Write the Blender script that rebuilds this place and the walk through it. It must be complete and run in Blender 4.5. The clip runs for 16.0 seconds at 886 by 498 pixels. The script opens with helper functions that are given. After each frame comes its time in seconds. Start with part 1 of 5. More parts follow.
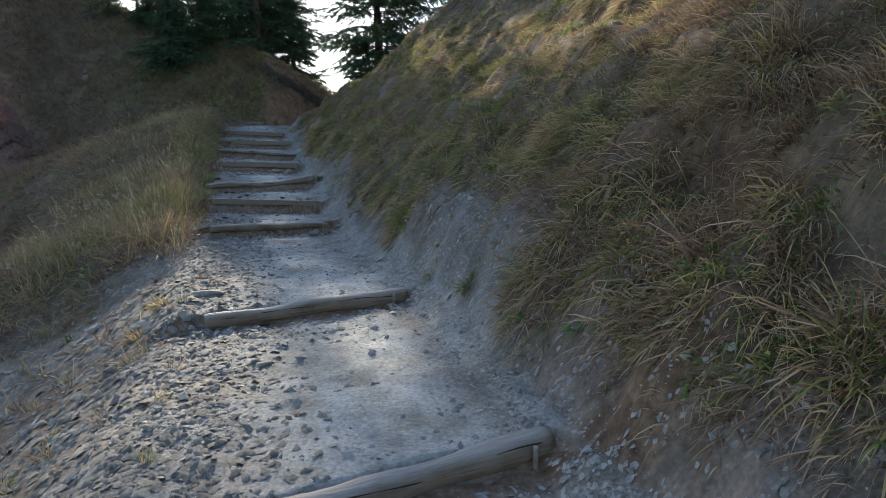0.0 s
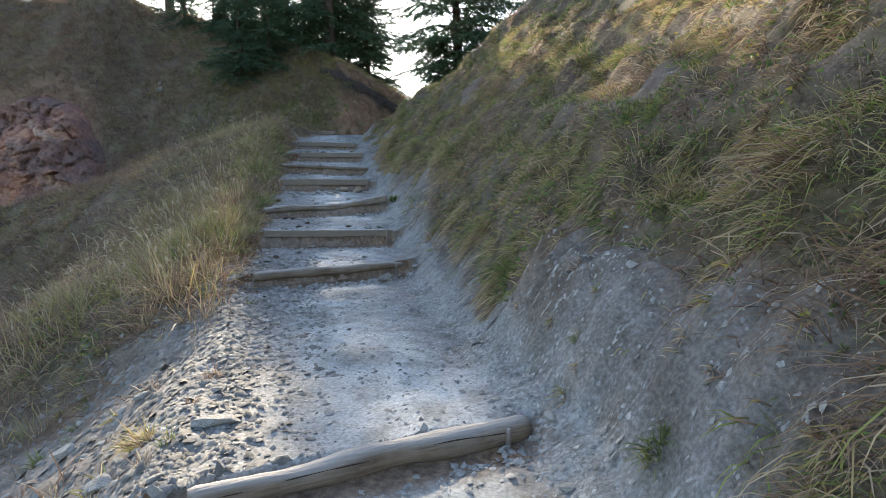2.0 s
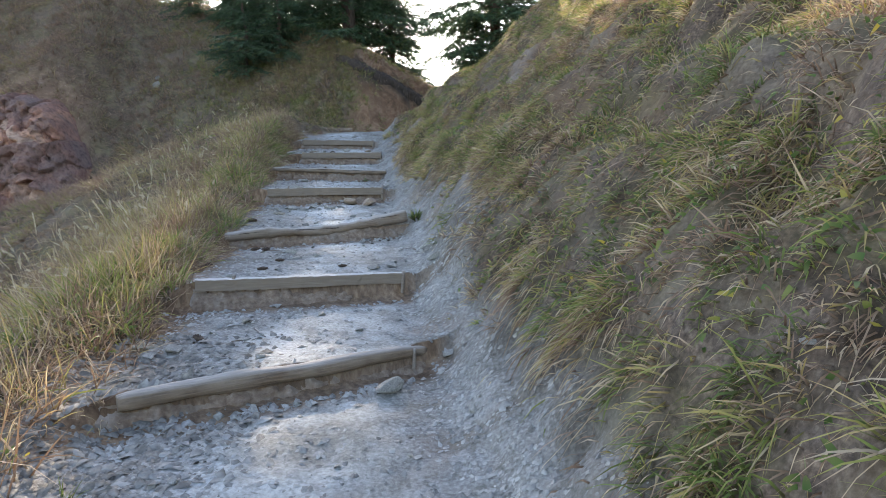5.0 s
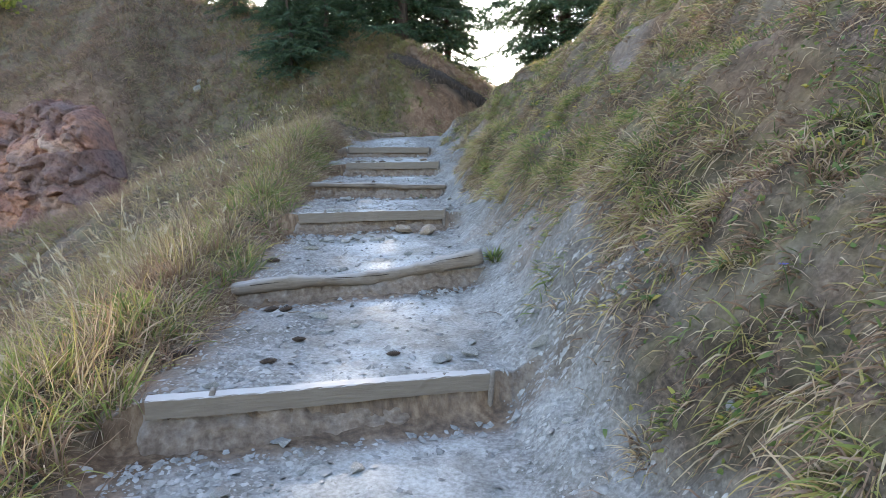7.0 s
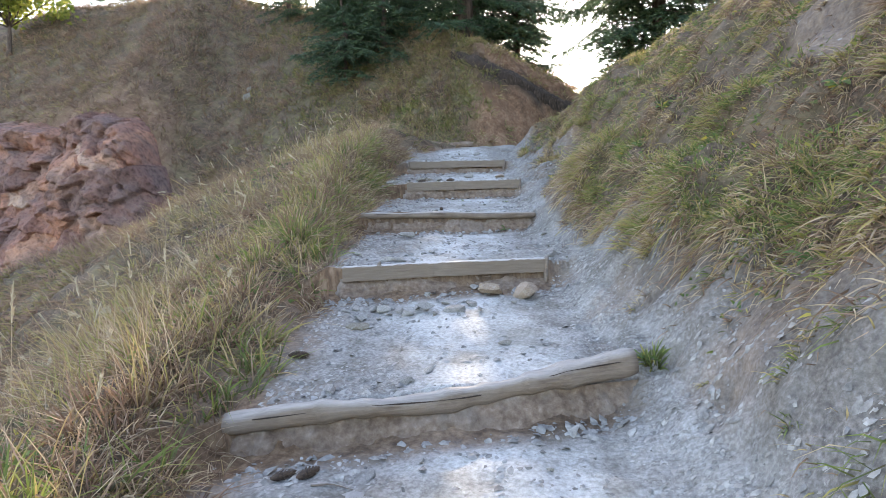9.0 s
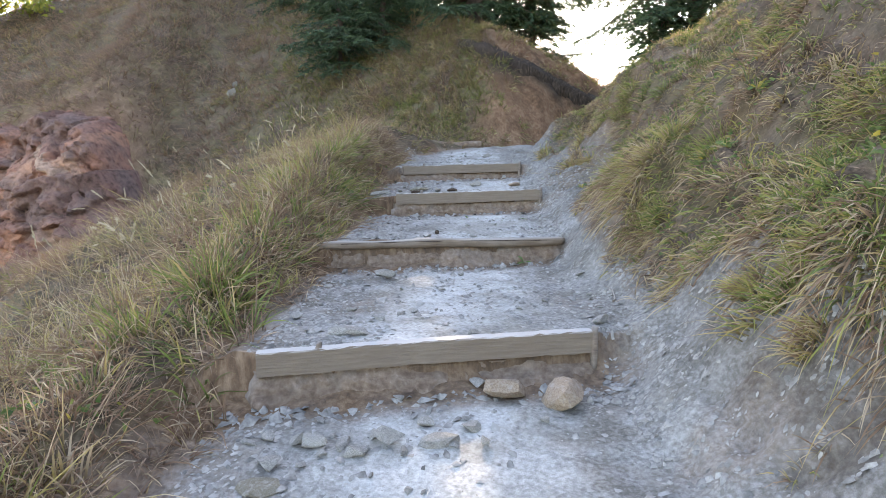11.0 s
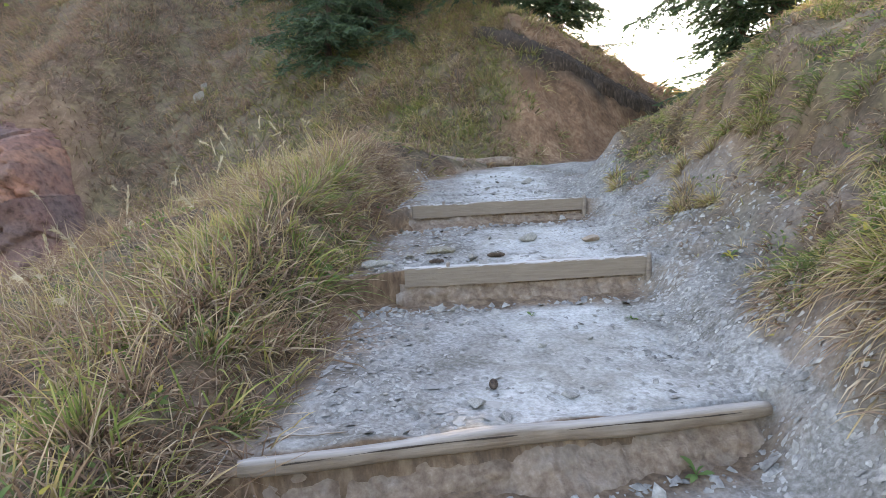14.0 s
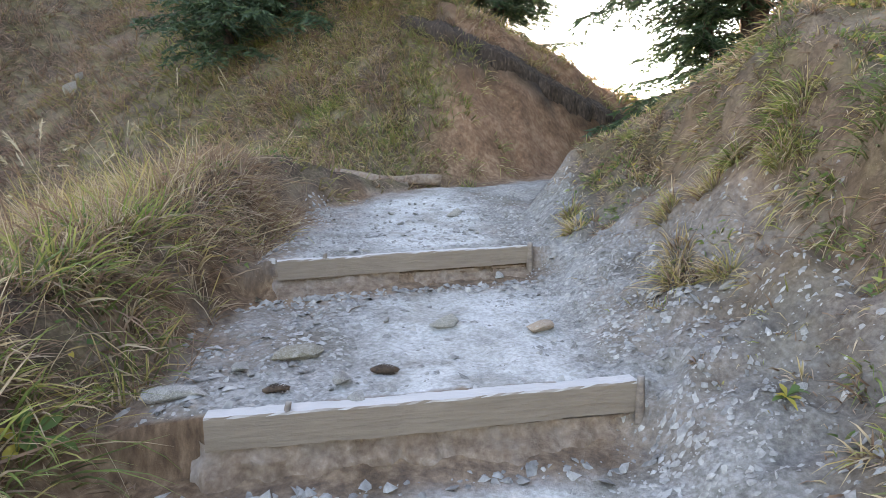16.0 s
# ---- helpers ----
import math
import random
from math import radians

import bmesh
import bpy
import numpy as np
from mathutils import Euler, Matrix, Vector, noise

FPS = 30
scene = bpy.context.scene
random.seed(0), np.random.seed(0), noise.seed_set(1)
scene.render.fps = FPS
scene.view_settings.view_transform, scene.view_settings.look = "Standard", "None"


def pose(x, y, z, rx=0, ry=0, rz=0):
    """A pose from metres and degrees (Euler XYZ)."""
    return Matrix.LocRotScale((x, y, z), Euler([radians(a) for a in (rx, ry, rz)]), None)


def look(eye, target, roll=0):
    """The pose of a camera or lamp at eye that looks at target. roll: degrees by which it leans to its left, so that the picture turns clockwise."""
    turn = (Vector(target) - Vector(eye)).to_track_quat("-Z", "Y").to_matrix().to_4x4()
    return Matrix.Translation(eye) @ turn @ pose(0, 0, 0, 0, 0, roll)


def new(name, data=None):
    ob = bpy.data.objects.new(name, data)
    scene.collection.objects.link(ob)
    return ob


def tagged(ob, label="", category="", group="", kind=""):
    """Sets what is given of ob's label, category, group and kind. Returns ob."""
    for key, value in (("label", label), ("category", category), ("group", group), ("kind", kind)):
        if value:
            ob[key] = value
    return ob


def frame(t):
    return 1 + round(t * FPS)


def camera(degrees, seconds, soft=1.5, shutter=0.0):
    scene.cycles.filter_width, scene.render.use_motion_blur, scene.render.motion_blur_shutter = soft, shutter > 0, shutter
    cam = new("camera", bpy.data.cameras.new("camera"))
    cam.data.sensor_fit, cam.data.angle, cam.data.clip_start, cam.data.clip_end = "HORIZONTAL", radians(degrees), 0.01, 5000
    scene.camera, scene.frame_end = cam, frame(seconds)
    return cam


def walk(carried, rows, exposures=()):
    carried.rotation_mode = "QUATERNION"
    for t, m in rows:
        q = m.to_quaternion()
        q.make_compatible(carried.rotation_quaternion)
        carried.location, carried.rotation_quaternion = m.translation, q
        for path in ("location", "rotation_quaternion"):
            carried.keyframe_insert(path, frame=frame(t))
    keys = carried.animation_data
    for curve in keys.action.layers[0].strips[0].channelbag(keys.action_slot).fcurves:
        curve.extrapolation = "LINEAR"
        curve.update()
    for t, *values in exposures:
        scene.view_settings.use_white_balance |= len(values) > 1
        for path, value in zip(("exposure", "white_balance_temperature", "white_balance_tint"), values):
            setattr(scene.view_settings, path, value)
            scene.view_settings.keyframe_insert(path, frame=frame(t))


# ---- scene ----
cam = camera(72.2, 16.0, soft=0.6)
METRES, EYE, TILT, LEAN, TURN = 16.0, 1.35, -7.5, 0.0, 0.0
ROWS = [
    (0.0, 0.0, 0.0, 0.0, 0.0, 0.0, -0.0),
    (0.5, -0.0037, 0.0272, -0.0042, 2.48, 0.14, -0.07),
    (1.0, -0.0162, 0.0616, 0.0151, 3.71, 0.09, -0.21),
    (1.5, -0.0212, 0.0892, 0.0141, 5.36, 0.18, -0.16),
    (2.0, -0.0219, 0.1196, 0.0307, 6.98, 0.27, -0.13),
    (2.5, -0.0294, 0.1498, 0.0258, 7.6, 0.26, -0.16),
    (3.0, -0.0392, 0.1792, 0.0442, 7.79, 0.32, -0.2),
    (3.5, -0.0398, 0.2141, 0.045, 8.82, 0.26, 0.04),
    (6.0, -0.077, 0.3624, 0.0713, 10.86, 0.51, -0.1),
    (6.5, -0.089, 0.3882, 0.0802, 12.26, 0.64, -0.24),
    (7.0, -0.0957, 0.4254, 0.086, 14.63, 0.56, -0.08),
    (7.5, -0.1067, 0.4506, 0.0883, 16.41, 0.75, -0.16),
    (8.0, -0.1288, 0.4816, 0.1021, 17.73, 0.68, -0.25),
    (8.5, -0.1404, 0.5087, 0.1001, 19.19, 0.82, -0.2),
    (9.0, -0.1464, 0.5355, 0.1168, 20.03, 0.9, -0.12),
    (11.5, -0.1872, 0.6632, 0.1446, 21.23, 0.86, -0.01),
    (12.0, -0.2, 0.6832, 0.153, 21.39, 0.93, -0.09),
    (12.5, -0.2137, 0.7155, 0.1644, 22.35, 0.76, -0.02),
    (13.0, -0.2186, 0.7364, 0.1786, 21.64, 0.8, 1.31),
    (13.5, -0.2403, 0.7674, 0.1802, 21.47, 0.62, 0.92),
    (14.0, -0.2503, 0.791, 0.1848, 21.34, 0.8, 0.76),
    (14.5, -0.2553, 0.823, 0.2028, 21.23, 0.71, 0.72),
    (15.0, -0.2573, 0.8408, 0.2086, 20.05, 0.95, 0.54),
    (15.5, -0.2679, 0.8678, 0.2153, 17.16, 0.82, 0.41),
    (16.0, -0.2665, 0.8955, 0.2134, 16.04, 0.77, 0.49),
]
walk(cam, [(t, pose(0, 0, EYE, TILT, LEAN, TURN) @ pose(METRES * x, METRES * y, METRES * z, 90 + pitch, roll, yaw)) for t, x, y, z, yaw, pitch, roll in ROWS],
     exposures=[(0, 1.0, 6400, 8), (1.5, 1.4, 6450, 8), (3, 2.28, 7200, 13), (3.5, 2.2, 7200, 13), (7, 2.66, 7150, 13), (9, 2.84, 7650, 17), (12.5, 2.94, 8150, 18), (16, 3.04, 8450, 19)])

# ---- world and sun ----
SUN_EL, SUN_AZ = 27.0, 21.0          # degrees above the horizon, degrees to the left of +y
world = bpy.data.worlds.new("sky")
scene.world = world
world.use_nodes = True
wn = world.node_tree.nodes
sky = wn.new("ShaderNodeTexSky")
sky.sky_type = "NISHITA"
sky.sun_disc = False
sky.sun_elevation, sky.sun_rotation = radians(SUN_EL), radians(-SUN_AZ)
sky.air_density, sky.dust_density, sky.altitude = 1.0, 1.6, 800
wn["Background"].inputs["Strength"].default_value = 0.15
world.node_tree.links.new(sky.outputs[0], wn["Background"].inputs["Color"])
sun = new("sun", bpy.data.lights.new("sun", "SUN"))
sun.data.energy, sun.data.angle, sun.data.color = 4.7, radians(0.6), (1.0, 0.9, 0.74)
sun_way = Vector((-math.sin(radians(SUN_AZ)) * math.cos(radians(SUN_EL)), math.cos(radians(SUN_AZ)) * math.cos(radians(SUN_EL)), math.sin(radians(SUN_EL))))
sun.matrix_world = look((0, 0, 60), Vector((0, 0, 60)) - sun_way)


# ---- small tools ----
E_U = np.array([-0.3111, 0.9504])     # along the path, uphill
E_V = np.array([0.9504, 0.3111])      # across it, to the bank
rng = np.random.default_rng(7)


def xy(u, v):
    return u * E_U[0] + v * E_V[0], u * E_U[1] + v * E_V[1]


def hash2(i, j, seed):
    h = (i.astype(np.int64) * 374761393 + j.astype(np.int64) * 668265263 + seed * 1442695041) & 0xFFFFFFFF
    h = ((h ^ (h >> 13)) * 1274126177) & 0xFFFFFFFF
    return ((h ^ (h >> 16)) & 0xFFFF) / 65535.0


def vnoise(x, y, seed=0):
    """Smooth value noise in -1 to 1."""
    x, y = np.asarray(x, float), np.asarray(y, float)
    i, j = np.floor(x), np.floor(y)
    fx, fy = x - i, y - j
    fx, fy = fx * fx * (3 - 2 * fx), fy * fy * (3 - 2 * fy)
    i, j = i.astype(np.int64), j.astype(np.int64)
    a, b, c, d = hash2(i, j, seed), hash2(i + 1, j, seed), hash2(i, j + 1, seed), hash2(i + 1, j + 1, seed)
    return 2 * ((a * (1 - fx) + b * fx) * (1 - fy) + (c * (1 - fx) + d * fx) * fy) - 1


def fbm(x, y, octaves=4, seed=0):
    total, amp, freq = 0.0, 1.0, 1.0
    for k in range(octaves):
        total = total + amp * vnoise(x * freq + 17.3 * k, y * freq - 9.1 * k, seed + k)
        amp, freq = amp * 0.5, freq * 2.03
    return total / 1.9


def smooth(a, b, x):
    t = np.clip((x - a) / (b - a), 0, 1)
    return t * t * (3 - 2 * t)


def softmin(a, b, k):
    h = np.clip(0.5 + 0.5 * (b - a) / k, 0, 1)
    return b * (1 - h) + a * h - k * h * (1 - h)


def softmax(a, b, k):
    return -softmin(-a, -b, k)


# ---- the lie of the land: height over (u, v) ----
# each step: where its front edge crosses the path's left and right, the height of its top, its riser
STEPS = [
    # u_left, u_right, v_left, v_right, z_left, z_right, riser
    (2.02, 2.21, -0.30, 1.19, 0.17, 0.23, 0.11),
    (4.37, 4.69, -0.29, 1.18, 0.36, 0.39, 0.11),
    (7.98, 8.70, -0.40, 1.12, 0.66, 0.61, 0.16),
    (9.63, 10.00, -0.42, 1.08, 0.92, 0.84, 0.21),
    (11.62, 11.94, -0.62, 1.28, 1.10, 1.14, 0.18),
    (13.39, 13.71, -0.38, 1.10, 1.51, 1.48, 0.20),
    (15.31, 15.81, -0.46, 1.20, 1.82, 1.73, 0.20),
    (17.20, 17.38, -0.22, 1.26, 2.12, 2.10, 0.22),
    (18.71, 19.07, -0.30, 1.17, 2.45, 2.43, 0.19),
]


def grade(u):
    """The path's even grade, without its steps."""
    return np.interp(u, [-40, 0, 2.2, 4.5, 8.3, 9.8, 11.8, 13.6, 15.5, 17.3, 18.9, 21, 23, 26.5, 30, 60],
                     [-3.5, 0.02, 0.15, 0.32, 0.56, 0.78, 1.03, 1.4, 1.68, 2.0, 2.32, 2.7, 2.85, 3.2, 3.4, 3])


def right_edge(u):
    return np.interp(u, [-10, 1, 3, 5, 8, 12, 19.5, 20.5, 21.5, 23, 26, 60], [1.1, 1.1, 1.15, 1.25, 1.2, 1.25, 1.25, 1.45, 2.2, 4.6, 9, 40])


def left_edge(u):
    return np.interp(u, [-10, 3, 8, 12, 19, 20.5, 21.2, 22, 23.4, 26, 60], [-0.5, -0.45, -0.42, -0.55, -0.42, -0.35, 0.2, 1.1, 3.0, 7, 30])


def treads(u, v):
    z = np.full(np.shape(u), -9.0)
    sl = np.clip((v + 0.4) / 1.6, -0.3, 1.3)
    ends = [s[0] + 0.045 + (s[1] - s[0]) * sl for s in STEPS] + [np.full(np.shape(u), 21.3)]
    tops = [s[4] + (s[5] - s[4]) * sl for s in STEPS] + [np.full(np.shape(u), 2.78)]
    drop = [s[6] for s in STEPS] + [0.0]
    first = tops[0] - drop[0] + 0.09 * np.minimum(u - ends[0], 0)
    z = np.where(u < ends[0], first, z)
    for k in range(len(STEPS)):
        f = np.clip((u - ends[k]) / (ends[k + 1] - ends[k]), 0, 1)
        z0, z1 = tops[k] - 0.015, tops[k + 1] - drop[k + 1]
        z = np.where((u >= ends[k]) & (u < ends[k + 1]), z0 + (z1 - z0) * f ** 1.3, z)
        # crumbled earth at the foot of the riser
        toe = np.exp(-np.clip(ends[k + 1] - u, 0, 9) / 0.045) * drop[k + 1] * (0.22 + 0.2 * vnoise(v * 6.0, u * 0 + 3.0 * k, 45))
        z = z + np.where((u >= ends[k]) & (u < ends[k + 1]), toe, 0)
    return np.where(u >= ends[-1], np.maximum(grade(u), 2.78), z)


def bank(dv, u):
    a = np.interp(dv, [0, 0.2, 0.6, 1.5, 3, 6, 12, 40], [0, 0.12, 0.72, 1.5, 3.0, 5.6, 8.5, 10])
    b = np.interp(dv, [0, 0.5, 0.85, 1.15, 1.5, 2.0, 6, 12, 40], [0, 0.22, 0.47, 0.88, 1.2, 1.5, 4.2, 6.5, 7])
    c = np.interp(dv, [0, 0.3, 0.8, 2, 4, 12, 40], [0, 0.5, 0.8, 1.4, 2.0, 3, 3])
    w, w2 = smooth(15.5, 17.5, u), smooth(19.3, 21, u)
    return (a * (1 - w) + b * w) * (1 - w2) + c * w2


def shelf(u, v, dv):
    """Where on a sheep-trod ledge of the bank a point lies, 0 to 1: level up to a half, then a steep face."""
    p = dv * 1.55 + 0.9 * fbm(u * 0.55, v * 0.35, 3, 15) + 0.18 * vnoise(u * 2.6, v * 1.2, 16)
    return p - np.floor(p)


def hill(u, v):
    foot = np.interp(v, [-12, 0, 1.2, 3, 8], [25.1, 22.0, 22.7, 23.9, 27])
    zf = 2.8 - 0.1 * np.maximum(1 - np.minimum(v, 1), 0)
    lift = 0.8 + 0.5 * smooth(0.0, 1.5, v)
    z = zf + lift * (u - foot)
    rock = smooth(-6.0, -8.6, v)
    z = z + rock * 2.2 * smooth(-0.25, 0.55, u - foot + 0.5 * vnoise(v * 1.3, u * 0.2, 5))
    cap = np.interp(v, [-60, -6, -2, 0.3, 1.2, 2.2, 3.5, 6, 12], [9.4, 9.0, 7.3, 6.0, 5.5, 5.0, 4.3, 3.6, 3.2])
    return softmin(z, cap + 0.02 * np.clip(u - 31, 0, 60), 0.5)


def land(u, v):
    u, v = np.asarray(u, float), np.asarray(v, float)
    vr, vl = right_edge(u), left_edge(u)
    base = grade(u)
    tread = treads(u, v)
    wobble = 0.14 * vnoise(u * 0.9, v * 0.3, 3) + 0.06 * vnoise(u * 3.1, v, 4)
    # right bank
    dv = np.maximum(v - vr + wobble, 0)
    dv = np.where(v > vr - 0.25, dv, 0)
    lump = fbm(u * 0.8, v * 0.8, 4, 11) * 0.26 * smooth(0.3, 1.2, dv) + fbm(u * 2.6, v * 2.6, 3, 12) * 0.14 * smooth(0.1, 0.6, dv)
    gully = (-0.13 * np.abs(fbm(u * 5.6, v * 2.2, 3, 13)) - 0.09 * np.abs(fbm(u * 8.5, v * 7.0, 2, 14))) * smooth(0.05, 0.3, dv) * (1 - 0.7 * smooth(0.9, 1.6, dv))
    ledge = shelf(u, v, dv)
    lump = lump + 0.21 * (smooth(0.5, 0.93, ledge) - ledge) * smooth(0.45, 0.9, dv) * smooth(22, 20, u) * smooth(7.0, 4.0, dv)
    over = smooth(-0.15, 0.25, v - vr)
    right = tread * (1 - over) + base * over + bank(dv, u) + lump + gully
    # left verge and gully
    dl = np.maximum(vl - v - 0.8 * wobble, 0)
    stony = 1 - smooth(6.3, 8.2, u)
    fall = stony * (-0.42 * dl - 0.12 * smooth(0.3, 1.2, dl)) + (1 - stony) * (0.10 * smooth(0.05, 0.5, dl) - (0.34 + 0.2 * smooth(8, 10, u) * smooth(16.5, 14.5, u)) * np.maximum(dl - 0.7, 0) - 0.3 * np.maximum(dl - 3.2, 0) * smooth(20, 16, u))
    rise = (0.22 + 0.22 * smooth(16, 18, u)) * smooth(13, 16, u) * smooth(0.1, 0.6, dl) * (1 - smooth(20.5, 22, u))
    lump2 = fbm(u * 0.8, v * 0.8, 4, 21) * 0.26 * smooth(0.4, 1.5, dl) + fbm(u * 3, v * 3, 3, 22) * 0.05 * smooth(0.1, 0.5, dl)
    left = base + fall + rise + lump2
    left = np.maximum(left, -4.4 + 0.2 * np.clip(u, -20, 40))
    under = smooth(-0.05, 0.35, vl - v)
    left = tread * (1 - under) + left * under
    z = np.where(v > 0.4, right, left)
    mid = (v <= vr - 0.25) & (v >= vl)
    z = np.where(mid, tread + 0.0 * u, z)
    # the hill ahead, cut away where the path bends to the right
    h = hill(u, v) + fbm(u * 0.5, v * 0.5, 4, 31) * 0.35 + fbm(u * 2.2, v * 2.2, 3, 32) * 0.09 + np.abs(fbm(u * 3.5, v * 2.0, 3, 34)) * 0.22 * smooth(0.7, 1.3, v)
    ahead = smooth(20.7 - 0.0 * v, 21.9, u) * np.where(v > -0.4, (u > 20.9) * 1.0, smooth(0.05, 0.3, vl - v))
    z = z * (1 - ahead) + softmax(h, z, 0.15) * ahead
    # away from the path the land levels out
    far = smooth(45, 110, np.hypot(u - 12, v))
    return z * (1 - far) + 2.0 * far


def ground_z(u, v):
    """Land plus the small relief of trodden clay and scree."""
    vr, vl = right_edge(u), left_edge(u)
    near = smooth(30, 20, u) * smooth(12, 5, np.abs(v))
    rough = fbm(u * 5.5, v * 5.5, 3, 41) * 0.028 + (np.abs(fbm(u * 13, v * 13, 2, 43)) - 0.3) * 0.013
    flat = smooth(vl - 0.2, vl + 0.3, v) * smooth(vr + 0.1, vr - 0.3, v)
    return land(u, v) + near * rough * (1 - 0.15 * flat)


def cover(u, v):
    """How grassy the ground is, 0 to 1."""
    dv, dl = v - right_edge(u), left_edge(u) - v
    patch = fbm(u * 0.75, v * 1.1, 3, 51)
    g_right = smooth(0.22, 0.5, dv + 0.22 * patch)
    bare = smooth(3.0, 3.9, u) * smooth(6.5, 5.4, u) * smooth(0.9, 0.6, dv + 0.25 * patch)
    bare5 = np.exp(-((u - 13.4) / 0.6) ** 2 - ((dv - 1.9) / 0.36) ** 2) + 0.9 * np.exp(-((u - 6.7) / 0.4) ** 2 - ((dv - 1.6) / 0.3) ** 2)
    bare2 = smooth(16.2, 17.0, u) * smooth(20.0, 19.0, u) * smooth(1.4, 0.9, dv + 0.2 * patch) * (0.8 + 0.5 * patch)
    bare3 = smooth(0.34, 0.6, fbm(u * 0.9, v * 0.9, 2, 52)) * 0.8 * smooth(14, 16, u)
    bare4 = smooth(9.3, 10.1, u) * smooth(14.7, 14.1, u) * smooth(0.13, -0.13, dv + 0.2 * patch - np.interp(u, [9.5, 11.5, 12.6, 14.4], [0.78, 0.78, 0.55, 0.42])) * 0.85
    bare4 = np.maximum(bare4, smooth(3.4, 2.6, u) * smooth(0.75, 0.5, dv + 0.25 * patch) * 0.9)
    g_right = g_right * (1 - np.clip(bare, 0, 1)) * (1 - np.clip(bare2, 0, 1)) * (1 - bare3) * (1 - bare4) * (1 - smooth(0.35, 0.6, bare5 + 0.15 * patch))
    face = shelf(u, v, np.maximum(dv, 0))
    g_right = g_right * (1 - 0.5 * smooth(0.5, 0.66, face) * smooth(0.98, 0.86, face) * smooth(0.4, 0.7, dv) * smooth(-0.45, 0.1, patch + 0.3 * vnoise(u * 1.7, v * 1.7, 58)))
    stony = 1 - smooth(6.4, 7.6, u + 0.5 * (dl - 0.6))
    g_left = smooth(0.10, 0.38, dl + 0.15 * patch + 0.30 * fbm(u * 1.9, v * 1.3, 2, 57) - 0.05) * (1 - stony * smooth(2.6, 1.7, dl) * 0.96)
    rock = smooth(-6.3, -7.6, v) * smooth(23.2, 23.8, u + 0.25 * v + 2.0) * smooth(25.9, 25.2, u + 0.3 * v * 0 + 0.3 * patch)
    g_left = g_left * (1 - np.clip(rock, 0, 1) * 0.55)
    out = np.where(dv > 0, g_right, np.where(dl > 0, g_left, 0.0))
    # the mound ahead is grown over, but for its cut side
    mound = smooth(21.9, 22.3, u - 0.25 * np.abs(v)) * smooth(1.2, 0.4, v + 0.7 * patch - 0.12 * (u - 23))
    return np.where((u > 21.7) & (v > -0.5) & (dv < 0.6), mound, out)


# ---- materials ----
def mat(name, rough=0.85):
    m = bpy.data.materials.new(name)
    m.use_nodes = True
    nt = m.node_tree
    bsdf = nt.nodes["Principled BSDF"]
    bsdf.inputs["Roughness"].default_value = rough
    bsdf.inputs["Specular IOR Level"].default_value = 0.25
    return m, nt, bsdf


def node(nt, kind, **inputs):
    n = nt.nodes.new(kind)
    for k, val in inputs.items():
        n.inputs[k.replace("_", " ")].default_value = val
    return n


def ramp(nt, src, stops):
    r = nt.nodes.new("ShaderNodeValToRGB")
    els = r.color_ramp.elements
    while len(els) < len(stops):
        els.new(0.5)
    for el, (p, c) in zip(els, stops):
        el.position, el.color = p, (*c, 1)
    nt.links.new(src, r.inputs["Fac"])
    return r.outputs["Color"]


def mix(nt, fac, a, b, blend="MIX"):
    m = nt.nodes.new("ShaderNodeMix")
    m.data_type, m.blend_type = "RGBA", blend
    for sock, val in ((m.inputs["Factor"], fac), (m.inputs["A"], a), (m.inputs["B"], b)):
        if isinstance(val, (int, float)):
            sock.default_value = val
        elif isinstance(val, tuple):
            sock.default_value = (*val, 1)
        else:
            nt.links.new(val, sock)
    return m.outputs["Result"]


def noise_of(nt, scale, detail=6.0, coords="Object", stretch=(1, 1, 1)):
    tc = nt.nodes.new("ShaderNodeTexCoord")
    mp = nt.nodes.new("ShaderNodeMapping")
    mp.inputs["Scale"].default_value = stretch
    nt.links.new(tc.outputs[coords], mp.inputs["Vector"])
    n = node(nt, "ShaderNodeTexNoise", Scale=scale, Detail=detail, Roughness=0.62)
    nt.links.new(mp.outputs[0], n.inputs["Vector"])
    return n.outputs["Fac"]


def bump(nt, bsdf, height, strength=0.5, distance=0.02):
    b = node(nt, "ShaderNodeBump", Strength=strength, Distance=distance)
    nt.links.new(height, b.inputs["Height"])
    nt.links.new(b.outputs[0], bsdf.inputs["Normal"])


def attr(nt, name):
    a = nt.nodes.new("ShaderNodeAttribute")
    a.attribute_name = name
    return a.outputs["Fac"]


# ground: pale clay, brown earth, turf and red earth, by masks on the mesh
ground_mat, nt, bs = mat("ground", 0.95)
fine, mid_n, big = noise_of(nt, 48, 12), noise_of(nt, 7, 8), noise_of(nt, 1.3, 5)
clay = ramp(nt, fine, [(0.3, (0.14, 0.132, 0.115)), (0.48, (0.24, 0.23, 0.21)), (0.56, (0.31, 0.30, 0.278)), (0.72, (0.42, 0.41, 0.385))])
clay = mix(nt, ramp(nt, mid_n, [(0.46, (0, 0, 0)), (0.7, (0.5, 0.5, 0.5))]), clay, (0.40, 0.385, 0.35))
clay = mix(nt, mix(nt, 0.5, attr(nt, "worn"), ramp(nt, mid_n, [(0.3, (0, 0, 0)), (0.6, (1, 1, 1))]), "MULTIPLY"), clay, ramp(nt, fine, [(0.34, (0.33, 0.325, 0.30)), (0.5, (0.45, 0.445, 0.415)), (0.68, (0.57, 0.565, 0.53))]))
streak = noise_of(nt, 24, 9, stretch=(1, 1, 0.3))
